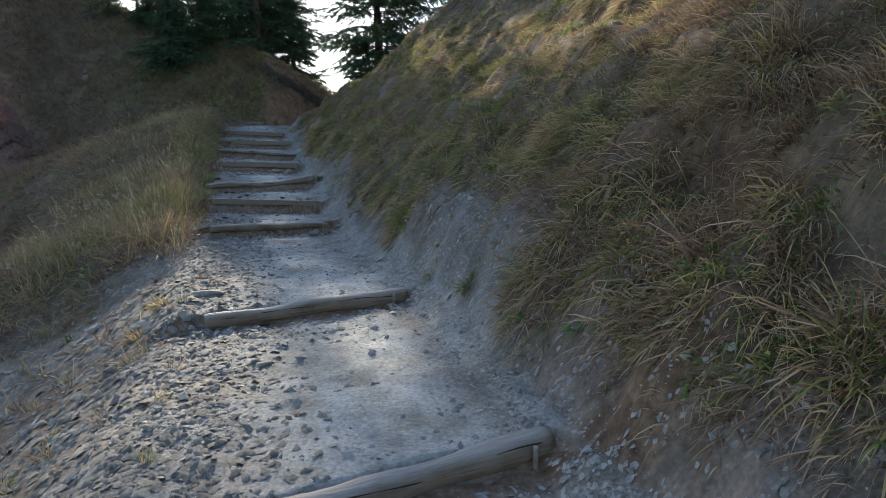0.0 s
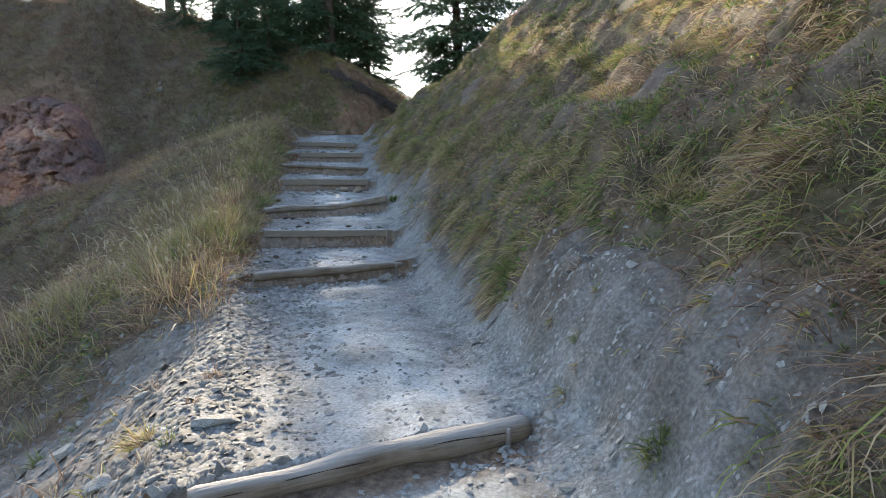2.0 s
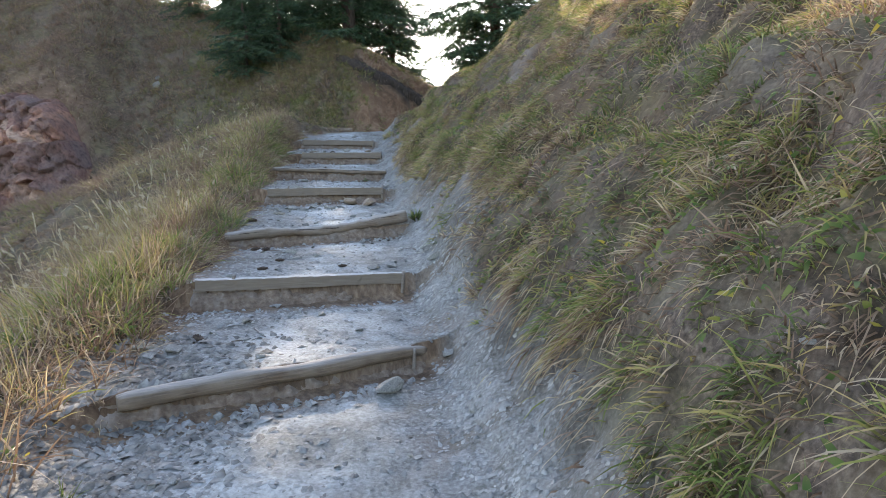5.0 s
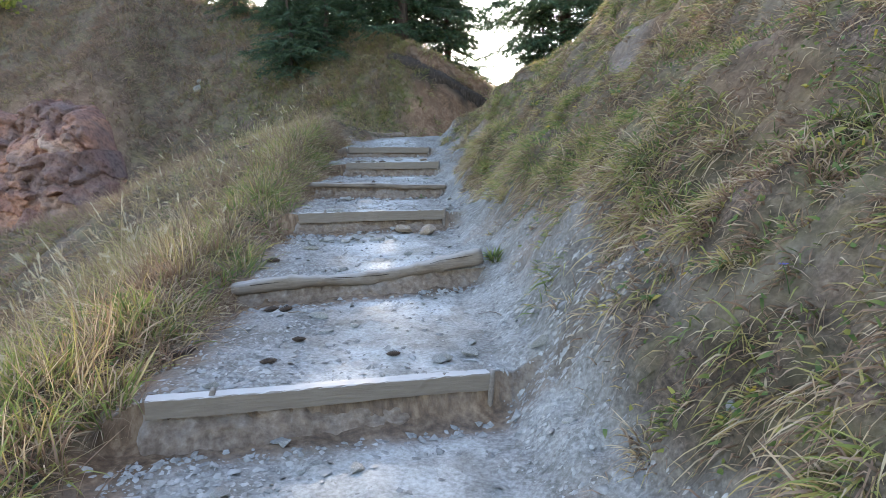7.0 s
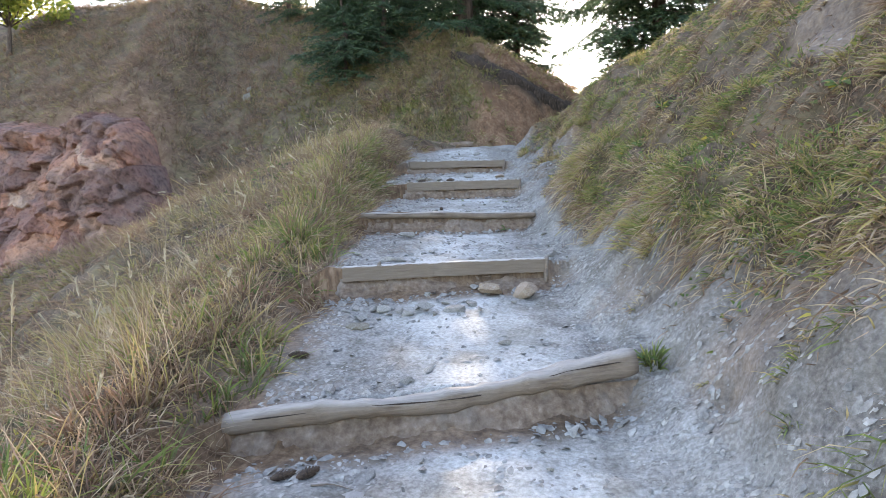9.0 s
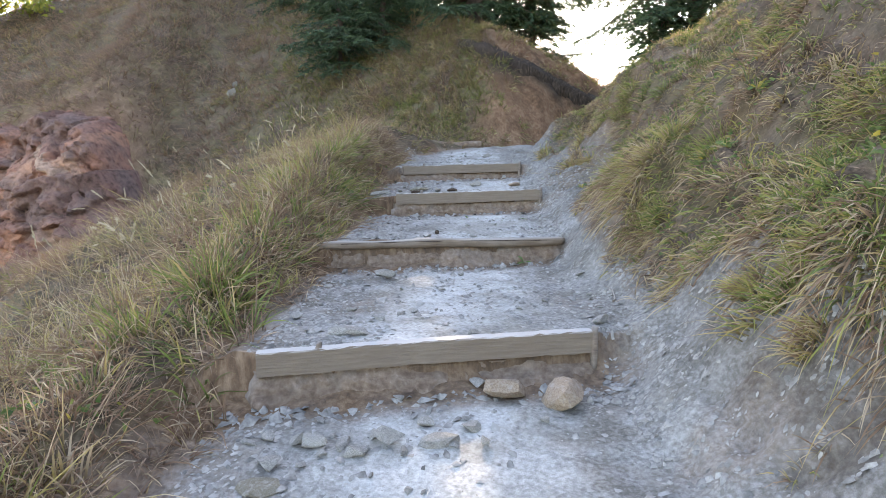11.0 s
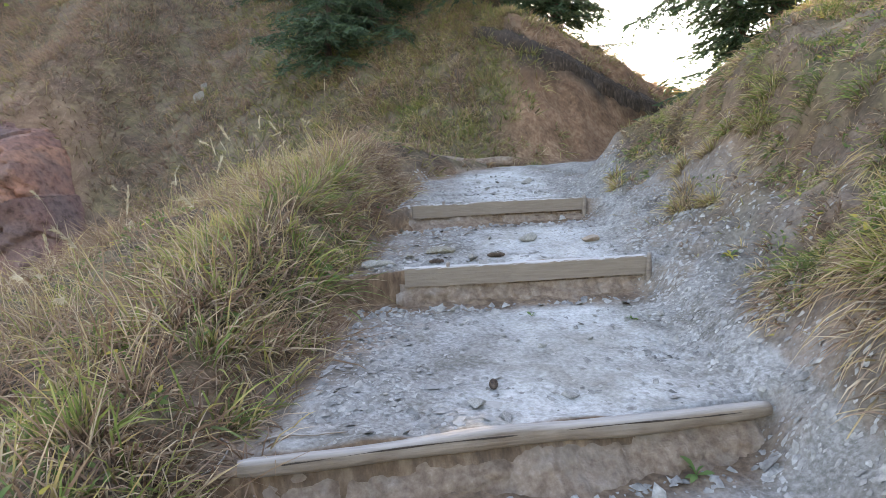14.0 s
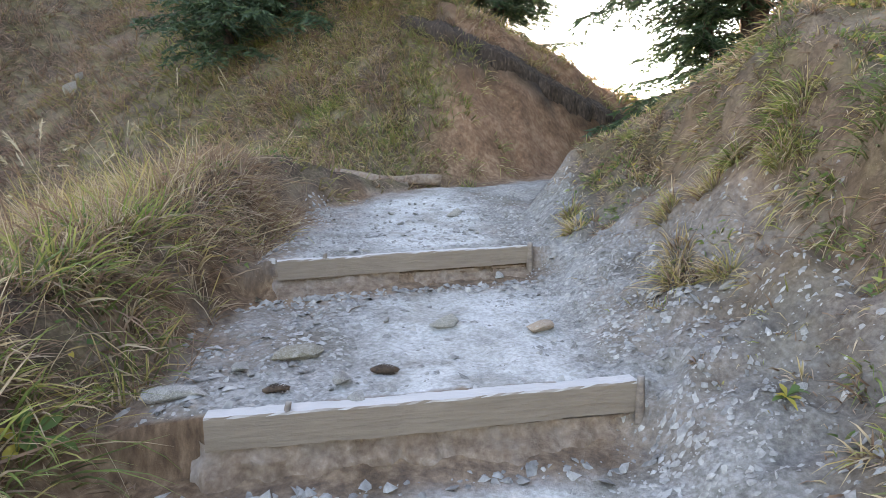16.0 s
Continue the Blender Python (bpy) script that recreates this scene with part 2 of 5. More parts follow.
earth = ramp(nt, streak, [(0.3, (0.085, 0.05, 0.03)), (0.5, (0.19, 0.118, 0.07)), (0.72, (0.34, 0.23, 0.145))])
# Dark topsoil, its tone also painting the shade under the overhang.
humus_shade = ramp(nt, mid_n, [(0.3, (0.03, 0.024, 0.02)), (0.7, (0.09, 0.07, 0.055))])
turf = ramp(nt, fine, [(0.36, (0.055, 0.039, 0.029)), (0.55, (0.15, 0.106, 0.075)), (0.7, (0.26, 0.195, 0.145))])
tuft_n, spot_n = noise_of(nt, 2.3, 7), noise_of(nt, 8.5, 6)
turf = mix(nt, ramp(nt, tuft_n, [(0.42, (0, 0, 0)), (0.60, (0.75, 0.75, 0.75))]), turf, (0.145, 0.125, 0.065))
turf = mix(nt, 0.75, turf, ramp(nt, spot_n, [(0.34, (0.42, 0.40, 0.38)), (0.52, (1, 1, 1)), (0.68, (1.5, 1.42, 1.3))]), "MULTIPLY")
red = ramp(nt, mid_n, [(0.3, (0.12, 0.06, 0.04)), (0.5, (0.26, 0.13, 0.075)), (0.7, (0.40, 0.26, 0.17))])
# Raw moist bank clay, with the bank's own shade put into its colour.
shaded_raw_clay = ramp(nt, fine, [(0.3, (0.095, 0.092, 0.084)), (0.48, (0.165, 0.16, 0.15)), (0.58, (0.215, 0.212, 0.20)), (0.74, (0.33, 0.325, 0.31))])
clay = mix(nt, attr(nt, "raw_shade"), clay, shaded_raw_clay)
col = mix(nt, attr(nt, "earth"), clay, earth)
col = mix(nt, attr(nt, "turf"), col, turf)
col = mix(nt, attr(nt, "red"), col, red)
col = mix(nt, attr(nt, "humus_shade"), col, humus_shade)
col = mix(nt, 0.6, col, ramp(nt, big, [(0.36, (0.55, 0.52, 0.47)), (0.6, (1.08, 1.08, 1.08))]), "MULTIPLY")
stain = noise_of(nt, 3.4, 7)
col = mix(nt, 0.6, col, ramp(nt, stain, [(0.38, (0.56, 0.52, 0.46)), (0.52, (1, 1, 1)), (0.66, (1.15, 1.15, 1.15))]), "MULTIPLY")
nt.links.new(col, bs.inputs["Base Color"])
grit, crumb = noise_of(nt, 210, 4), noise_of(nt, 85, 10)
bump(nt, bs, mix(nt, 0.35, mix(nt, 0.4, crumb, stain), grit), 0.7, 0.018)


# ---- the ground, one sheet to the horizon ----
def spaced(a, b, step, far, lo, hi):
    """Grid lines: even from a to b, then ever wider out to lo and hi."""
    mid = list(np.arange(a, b, step))
    s, x, out = step, a, []
    while x > lo:
        s *= far
        x -= s
        out.append(x)
    s, x, out2 = step, mid[-1], []
    while x < hi:
        s *= far
        x += s
        out2.append(x)
    return np.array(out[::-1] + mid + out2)


def skew(u):
    """How far the grid's cross lines lean, to run along the steps."""
    return np.interp(u, [0] + [(s[0] + s[1]) / 2 for s in STEPS] + [21], [0.1] + [(s[1] - s[0]) / 1.6 for s in STEPS] + [0])


def grid_mesh(name, us, vs, zf):
    U, V = np.meshgrid(us, vs, indexing="ij")
    U = U + skew(U) * np.clip(V - 0.4, -1.0, 1.0)
    X, Y = xy(U, V)
    Z = zf(U, V)
    co = np.stack([X, Y, Z], -1).reshape(-1, 3)
    n, m = len(us), len(vs)
    i = np.arange(n * m).reshape(n, m)
    quads = np.stack([i[:-1, :-1], i[:-1, 1:], i[1:, 1:], i[1:, :-1]], -1).reshape(-1, 4)[:, ::-1]
    return mesh_from(name, co, quads), U.ravel(), V.ravel()


def mesh_from(name, co, faces):
    """A mesh from arrays of vertices and of faces with one number of corners each."""
    me = bpy.data.meshes.new(name)
    k = faces.shape[1]
    me.vertices.add(len(co))
    me.vertices.foreach_set("co", np.ascontiguousarray(co, dtype=np.float32).ravel())
    me.loops.add(faces.size)
    me.loops.foreach_set("vertex_index", np.ascontiguousarray(faces, dtype=np.int32).ravel())
    me.polygons.add(len(faces))
    me.polygons.foreach_set("loop_start", np.arange(0, faces.size, k, dtype=np.int32))
    me.polygons.foreach_set("loop_total", np.full(len(faces), k, dtype=np.int32))
    me.update(calc_edges=True)
    return me


def mask(me, name, values):
    a = me.attributes.new(name, "FLOAT", "POINT")
    a.data.foreach_set("value", np.ascontiguousarray(values, dtype=np.float32))


def me_z(me):
    co = np.empty(len(me.vertices) * 3, dtype=np.float32)
    me.vertices.foreach_get("co", co)
    return co[2::3].astype(float)


us = spaced(-0.5, 21.3, 0.039, 1.07, -400, 600)
vs = spaced(-1.3, 2.9, 0.03, 1.085, -500, 500)
me, U, V = grid_mesh("ground", us, vs, ground_z)
DV, DL = V - right_edge(U), left_edge(U) - V
mask(me, "turf", cover(U, V))
riser = np.zeros(len(U))
for s in STEPS:
    sl = np.clip((V + 0.4) / 1.6, -0.3, 1.3)
    ue = s[0] + (s[1] - s[0]) * sl
    riser = np.maximum(riser, smooth(-0.30, -0.10, U - ue) * (U < ue + 0.075) * smooth(1.45, 1.1, V) * smooth(0.55, 0.05, DL))
edge = smooth(-0.3, 0.15, DL + 0.28 * fbm(U * 2.3, V * 2.3, 3, 66)) * smooth(7, 9, U) * 0.8
# The 0.14 term browns the bank's clay, partly to paint it less lit.
brown = np.clip(0.9 * riser + edge + (0.4 + 0.5 * smooth(-0.2, 0.4, fbm(U * 1.4, V * 1.4, 3, 64))) * smooth(-0.1, 0.4, DL) * smooth(8, 6, U) + 0.14 * smooth(0.12, 0.45, DV) + 0.35 * smooth(0.1, 0.5, fbm(U * 2.1, V * 2.1, 3, 65)) * smooth(0.35, 0.6, np.abs(V - 0.5)) + 1.0 * smooth(21.9, 22.6, U - 0.3 * np.maximum(V, 0)) * (V > -1) + 0.5 * smooth(0.0, 0.5, fbm(U * 0.8, V * 0.8, 3, 61)) * (DV > 0.2) + 0.45 * smooth(0.4, 1.0, DV), 0, 1)
mask(me, "earth", brown)
# Where the bank takes the raw clay with its painted shade.
mask(me, "raw_shade", 0.75 * smooth(0.1, 0.45, DV + 0.15 * fbm(U * 1.8, V * 1.8, 2, 67)))
mask(me, "worn", smooth(0.62, 0.2, np.abs(V - 0.5 - 0.25 * vnoise(U * 0.6, V * 0, 62))) * (1 - riser))
# Band below the rim: topsoil and the painted shade of the overhang.
ZC = np.interp(V, [0.3, 1.2, 2.2, 3.5, 6], [6.0, 5.5, 5.0, 4.3, 3.6]) - me_z(me)
mask(me, "humus_shade", smooth(22.5, 23, U) * smooth(0.6, 1.0, V) * (V < 6) * smooth(0.30, 0.45, ZC) * smooth(1.15, 0.8, ZC + 0.2 * vnoise(U * 3, V * 3, 63)))
mask(me, "red", smooth(-6.2, -7.4, V) * smooth(22.4, 23.2, U + 0.25 * V + 2.0) * smooth(28, 26.6, U) * 0.55 * (1 - 0.7 * cover(U, V)) + 0.4 * smooth(22.3, 23.3, U) * smooth(0.5, 1.2, V) * (V < 6))
me.materials.append(ground_mat)
me.polygons.foreach_set("use_smooth", np.ones(len(me.polygons), dtype=bool))
ground = tagged(new("ground", me), "pale clay footpath between grassy earth slopes", "ground", kind="structure")


# ---- materials of the things ----
def leaf_mat(name, stops, gloss=0.55, through_light=0.35, shaded_thatch=False):
    """Blades and leaves: colour by each blade's own hue, paler to the tip, light shining through."""
    m, nt, bs = mat(name, gloss)
    c = ramp(nt, attr(nt, "hue"), stops)
    c = mix(nt, attr(nt, "along"), c, mix(nt, 0.35, c, (0.42, 0.31, 0.14)))
    # Dead-brown roots, which also paint in the shade between the blades.
    if shaded_thatch:
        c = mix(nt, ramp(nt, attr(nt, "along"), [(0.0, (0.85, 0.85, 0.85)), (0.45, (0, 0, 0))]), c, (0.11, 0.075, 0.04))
    nt.links.new(c, bs.inputs["Base Color"])
    tr = nt.nodes.new("ShaderNodeBsdfTranslucent")
    nt.links.new(c, tr.inputs["Color"])
    ms = nt.nodes.new("ShaderNodeMixShader")
    ms.inputs[0].default_value = through_light
    nt.links.new(bs.outputs[0], ms.inputs[1])
    nt.links.new(tr.outputs[0], ms.inputs[2])
    nt.links.new(ms.outputs[0], nt.nodes["Material Output"].inputs["Surface"])
    return m


GREENS = [(0.0, (0.055, 0.12, 0.03)), (0.25, (0.14, 0.235, 0.045)), (0.44, (0.31, 0.32, 0.085)), (0.60, (0.48, 0.345, 0.14)), (0.76, (0.60, 0.48, 0.34)), (0.88, (0.35, 0.235, 0.18)), (1.0, (0.22, 0.125, 0.09))]
grass_mat = leaf_mat("grass", GREENS, shaded_thatch=True)
hill_mat = leaf_mat("withered_grass", [(0.0, (0.08, 0.13, 0.035)), (0.4, (0.24, 0.23, 0.07)), (0.7, (0.36, 0.24, 0.15)), (0.85, (0.33, 0.21, 0.165)), (1.0, (0.25, 0.15, 0.125))], shaded_thatch=True)
weed_mat = leaf_mat("weed_leaf", [(0.0, (0.05, 0.11, 0.03)), (0.6, (0.11, 0.19, 0.05)), (0.85, (0.3, 0.3, 0.07)), (1.0, (0.5, 0.38, 0.06))])
needle_mat = leaf_mat("needles", [(0.0, (0.03, 0.058, 0.032)), (0.6, (0.05, 0.088, 0.042)), (1.0, (0.085, 0.12, 0.05))], 0.5, 0.22)
leafy_mat = leaf_mat("broad_leaves", [(0.0, (0.12, 0.17, 0.03)), (0.6, (0.22, 0.25, 0.05)), (1.0, (0.38, 0.34, 0.08))], 0.5, 0.5)
plume_mat = leaf_mat("seed_plume", [(0.0, (0.44, 0.36, 0.24)), (1.0, (0.62, 0.54, 0.40))], 0.7, 0.3)


def wood_mat(name, dark, light, top, dust=0.7):
    m, nt, bs = mat(name, 0.8)
    g = noise_of(nt, 14, 8, stretch=(0.35, 6, 6))
    b = noise_of(nt, 3, 4)
    c = ramp(nt, g, [(0.3, dark), (0.55, tuple((a + b2) / 2 for a, b2 in zip(dark, light))), (0.75, light)])
    c = mix(nt, ramp(nt, b, [(0.35, (0, 0, 0)), (0.7, (1, 1, 1))]), c, mix(nt, 0.6, c, top))
    # clay dust trodden onto what faces up
    geo = nt.nodes.new("ShaderNodeNewGeometry")
    sep = nt.nodes.new("ShaderNodeSeparateXYZ")
    nt.links.new(geo.outputs["Normal"], sep.inputs[0])
    up = ramp(nt, sep.outputs["Z"], [(0.45, (0, 0, 0)), (0.92, (dust, dust, dust))])
    c = mix(nt, mix(nt, 0.75 if dust < 0.9 else 0.25, up, g, "MULTIPLY"), c, (0.52, 0.50, 0.47))
    nt.links.new(c, bs.inputs["Base Color"])
    bump(nt, bs, g, 0.7, 0.012)
    return m


white_log_mat = wood_mat("clay_whitened_log", (0.10, 0.068, 0.046), (0.27, 0.20, 0.14), (0.30, 0.25, 0.20), 0.7)
log_mat = wood_mat("weathered_log", (0.08, 0.052, 0.034), (0.27, 0.19, 0.125), (0.29, 0.235, 0.18))
plank_mat = wood_mat("sawn_plank", (0.165, 0.128, 0.094), (0.26, 0.21, 0.16), (0.20, 0.155, 0.115), 0.95)
stake_mat = wood_mat("stake", (0.12, 0.09, 0.07), (0.26, 0.2, 0.15), (0.3, 0.26, 0.22))
crack_mat, nt, bs = mat("crack", 0.95)
nt.links.new(ramp(nt, noise_of(nt, 40), [(0.3, (0.03, 0.022, 0.016)), (0.7, (0.07, 0.05, 0.038))]), bs.inputs["Base Color"])

bark_mat, nt, bs = mat("bark", 0.95)
g = noise_of(nt, 9, 8, stretch=(3, 3, 0.5))
nt.links.new(ramp(nt, g, [(0.3, (0.035, 0.025, 0.02)), (0.7, (0.14, 0.105, 0.085))]), bs.inputs["Base Color"])
bump(nt, bs, g, 0.9, 0.04)


def stone_mat(name, a, b, c, lo=0.35):
    m, nt, bs = mat(name, 0.88)
    inf = nt.nodes.new("ShaderNodeObjectInfo")
    geo = nt.nodes.new("ShaderNodeNewGeometry")
    n1, n2 = noise_of(nt, 22, 8), noise_of(nt, 5, 4)
    col = ramp(nt, n1, [(0.28, a), (0.5, b), (0.75, c)])
    shade = mix(nt, 0.5, ramp(nt, inf.outputs["Random"], [(0, (0.6, 0.58, 0.56)), (1, (1.1, 1.08, 1.02))]), ramp(nt, geo.outputs["Random Per Island"], [(0, (lo, lo, lo * 1.02)), (1, (1.75 - 0.8 * lo, 1.71 - 0.8 * lo, 1.65 - 0.8 * lo))]))
    col = mix(nt, 1.0, col, shade, "MULTIPLY")
    col = mix(nt, ramp(nt, n2, [(0.5, (0, 0, 0)), (0.75, (0.5, 0.5, 0.5))]), col, (0.50, 0.48, 0.44))
    nt.links.new(col, bs.inputs["Base Color"])
    bump(nt, bs, n1, 0.6, 0.015)
    return m


chalk_mat = stone_mat("chalk", (0.24, 0.235, 0.22), (0.34, 0.33, 0.31), (0.44, 0.43, 0.41), 0.8)
scree_mat = stone_mat("dark_slate", (0.075, 0.07, 0.064), (0.17, 0.158, 0.142), (0.31, 0.29, 0.26), 0.5)
slate_mat = stone_mat("slate", (0.12, 0.115, 0.105), (0.27, 0.26, 0.24), (0.48, 0.465, 0.43), 0.6)
ochre_mat = stone_mat("ochre_rock", (0.16, 0.115, 0.085), (0.27, 0.205, 0.15), (0.38, 0.32, 0.26))
moss_mat = stone_mat("mossy_rock", (0.11, 0.098, 0.07), (0.20, 0.18, 0.135), (0.33, 0.305, 0.26))
cone_mat, nt, bs = mat("cone_scale", 0.7)
nt.links.new(ramp(nt, noise_of(nt, 60), [(0.3, (0.035, 0.025, 0.02)), (0.7, (0.12, 0.08, 0.055))]), bs.inputs["Base Color"])


# ---- builders ----
def part(name, me, material, parent=None, label=""):
    """One mesh object, under a thing or a part when a parent is given."""
    if isinstance(me, bmesh.types.BMesh):
        bm, me = me, bpy.data.meshes.new(name)
        bm.to_mesh(me)
        bm.free()
    if material and not me.materials:
        me.materials.append(material)
    ob = new(name, me)
    ob.parent = parent
    return tagged(ob, label)


def tube(points, radii, sides=10, cap=True, rough=0.0, seed=0):
    """A bmesh tube along points, its radius varying, lumpy by rough."""
    bm = bmesh.new()
    rings = []
    r = np.random.default_rng(seed)
    for i, p in enumerate(points):
        a, b = points[max(i - 1, 0)], points[min(i + 1, len(points) - 1)]
        d = (Vector(b) - Vector(a)).normalized()
        s = d.cross(Vector((0.13, 0.21, 1))).normalized() if abs(d.z) < 0.95 else d.cross(Vector((1, 0.1, 0))).normalized()
        w = s.cross(d)
        ring = []
        for k in range(sides):
            an = 2 * math.pi * k / sides
            rr = radii[i] * (1 + rough * (r.random() - 0.5) + rough * math.sin(an * 2 + i * 0.35 + seed))
            ring.append(bm.verts.new(Vector(p) + (s * math.cos(an) + w * math.sin(an)) * rr))
        rings.append(ring)
    for a, b in zip(rings, rings[1:]):
        for k in range(sides):
            bm.faces.new((a[k], a[(k + 1) % sides], b[(k + 1) % sides], b[k])).smooth = True
    if cap:
        for ring, flip in ((rings[0], 1), (rings[-1], 0)):
            bm.faces.new(ring[::-1] if flip else ring)
    bmesh.ops.recalc_face_normals(bm, faces=bm.faces)
    return bm


def place(u, v, dz=0.0):
    x, y = xy(u, v)
    return Vector((float(x), float(y), float(ground_z(np.array([u]), np.array([v]))[0]) + dz))


def slope_normal(u, v, d=0.06):
    """Unit normals of the land in world axes."""
    du = (ground_z(u + d, v) - ground_z(u - d, v)) / (2 * d)
    dv = (ground_z(u, v + d) - ground_z(u, v - d)) / (2 * d)
    n = np.stack([-(du * E_U[0] + dv * E_V[0]), -(du * E_U[1] + dv * E_V[1]), np.ones_like(du)], -1)
    return n / np.linalg.norm(n, axis=-1, keepdims=True)


# earth of the risers: brown, crumbling, whitened by clay in patches
riser_mat, nt, bs = mat("riser_earth", 0.95)
rn, rb, rc = noise_of(nt, 30, 10), noise_of(nt, 5.5, 6), noise_of(nt, 12, 8, stretch=(1, 1, 0.45))
rcol = ramp(nt, rn, [(0.3, (0.14, 0.096, 0.068)), (0.48, (0.20, 0.142, 0.102)), (0.6, (0.25, 0.185, 0.137)), (0.75, (0.33, 0.265, 0.205))])
rcol = mix(nt, ramp(nt, rb, [(0.5, (0, 0, 0)), (0.7, (0.45, 0.45, 0.45))]), rcol, (0.33, 0.29, 0.25))
rcol = mix(nt, 0.5, rcol, ramp(nt, rc, [(0.35, (0.5, 0.47, 0.43)), (0.55, (1.05, 1.05, 1.05))]), "MULTIPLY")
nt.links.new(rcol, bs.inputs["Base Color"])
bump(nt, bs, mix(nt, 0.5, rn, rc), 0.9, 0.025)


# ---- steps of logs and planks ----
def step_frame(s):
    """The pose of a step: x along it from its left end, y uphill, z up; and its length."""
    (xl, yl), (xr, yr) = xy(s[0], s[2]), xy(s[1], s[3])
    a, b = Vector((xl, yl, s[4])), Vector((xr, yr, s[5]))
    x = (b - a).normalized()
    y = Vector((0, 0, 1)).cross(x).normalized()
    z = x.cross(y)
    m = Matrix((x, y, z)).transposed().to_4x4()
    m.translation = a
    return m, (b - a).length


def stake(parent, x, y, z0, z1, r, seed):
    pts = [(x + 0.004 * k, y + 0.003 * k, z0 + (z1 - z0) * k / 4) for k in range(5)]
    part("stake", tube(pts, [r * 0.8, r, r, r * 0.95, r * 0.8], 7, True, 0.18, seed), stake_mat, parent)


def riser_earth(parent, n, top, depth, seed, x0=-0.12, x1=0.1, gap=0.0):
    """The crumbling earth face below a step's timber, bulging towards its foot."""
    nx, nz = int((n + x1 - x0) / 0.016), 18
    X, F = np.meshgrid(np.linspace(x0, n + x1, nx), np.linspace(0, 1, nz), indexing="ij")
    Z = -top + 0.012 - (depth - top + 0.06) * F
    Z = Z - gap * smooth(0.40, 0.47, X / n + 0.05 * vnoise(X * 9, X * 0, seed)) * (1 - F)
    big = fbm(X * 3.2 + 7 * seed, Z * 4.5, 3, 140 + seed)
    clod = np.abs(fbm(X * 11 + 3 * seed, Z * 15, 3, 150 + seed))
    cleft = smooth(0.10, 0.0, np.abs(vnoise(X * 7.5 + 0.8 * vnoise(Z * 12, X * 0, 9), Z * 2.0, 160 + seed)))
    Y = 0.03 - 0.03 * smooth(0.1, 0.5, F) - (0.06 + 0.06 * (0.5 + big)) * F ** 1.8 - 0.035 * big * smooth(0, 0.3, F) - 0.05 * (clod - 0.3) * smooth(0, 0.2, F) + 0.016 * cleft
    Y = Y + 0.07 * smooth(0.06, 0.0, np.minimum(X - x0, n + x1 - X))
    i = np.arange(nx * nz).reshape(nx, nz)
    q = np.stack([i[:-1, :-1], i[:-1, 1:], i[1:, 1:], i[1:, :-1]], -1).reshape(-1, 4)
    me = mesh_from("earth_riser", np.stack([X, Y, Z], -1).reshape(-1, 3), q)
    me.polygons.foreach_set("use_smooth", np.ones(len(me.polygons), dtype=bool))
    part("earth_riser", me, riser_mat, parent, "crumbling brown earth face under the timber")


def round_step(s, r, label, wave=0.01, lift=0.0, crack=True, seed=1, extra_l=0.1, extra_r=0.1, knots=0, wood=None):
    m, n = step_frame(s)
    thing = new("log_step")
    thing.matrix_world = m
    pts, rad = [], []
    count = 44
    for k in range(count + 1):
        f = k / count
        x = -extra_l + f * (n + extra_l + extra_r)
        up = lift * max(0, (f - 0.62) / 0.38) ** 1.6
        pts.append((x, r * 0.55 + wave * math.sin(f * 7 + seed), -r + up + 0.5 * wave * math.sin(f * 11 + 2 * seed)))
        rad.append(r * (1 + 0.10 * math.sin(f * 5 + seed) + 0.05 * math.sin(f * 23 + seed) + (0.25 * max(0, (f - 0.7) / 0.3) if lift else 0)))
    for k in range(knots):
        i = 5 + (k * 13 + seed * 3) % (count - 9)
        rad[i] *= 1.22
        rad[i + 1] *= 1.1
    rad[0] *= 0.86
    rad[-1] *= 0.84
    log = part("log", tube(pts, rad, 16, True, 0.06 if not knots else 0.12, seed), wood or log_mat, thing)
    if crack:
        line = [(p[0], p[1] - q * 0.86, p[2] + q * (0.44 + 0.12 * math.sin(i * 0.31 + seed))) for i, (p, q) in enumerate(zip(pts, rad))][3:-2]
        part("crack", tube(line, [0.0017 * (1 + 0.7 * math.sin(i * 0.9)) + 0.0008 for i in range(len(line))], 5), crack_mat, log, "dark drying crack along the log")
    riser_earth(thing, n, r * 1.45, s[6], seed)
    if wood is None:
        stake(thing, n - 0.10, -r * 0.8, -0.2, -0.02, 0.013, seed + 5)
    return tagged(thing, label, "step", group="steps of the path")


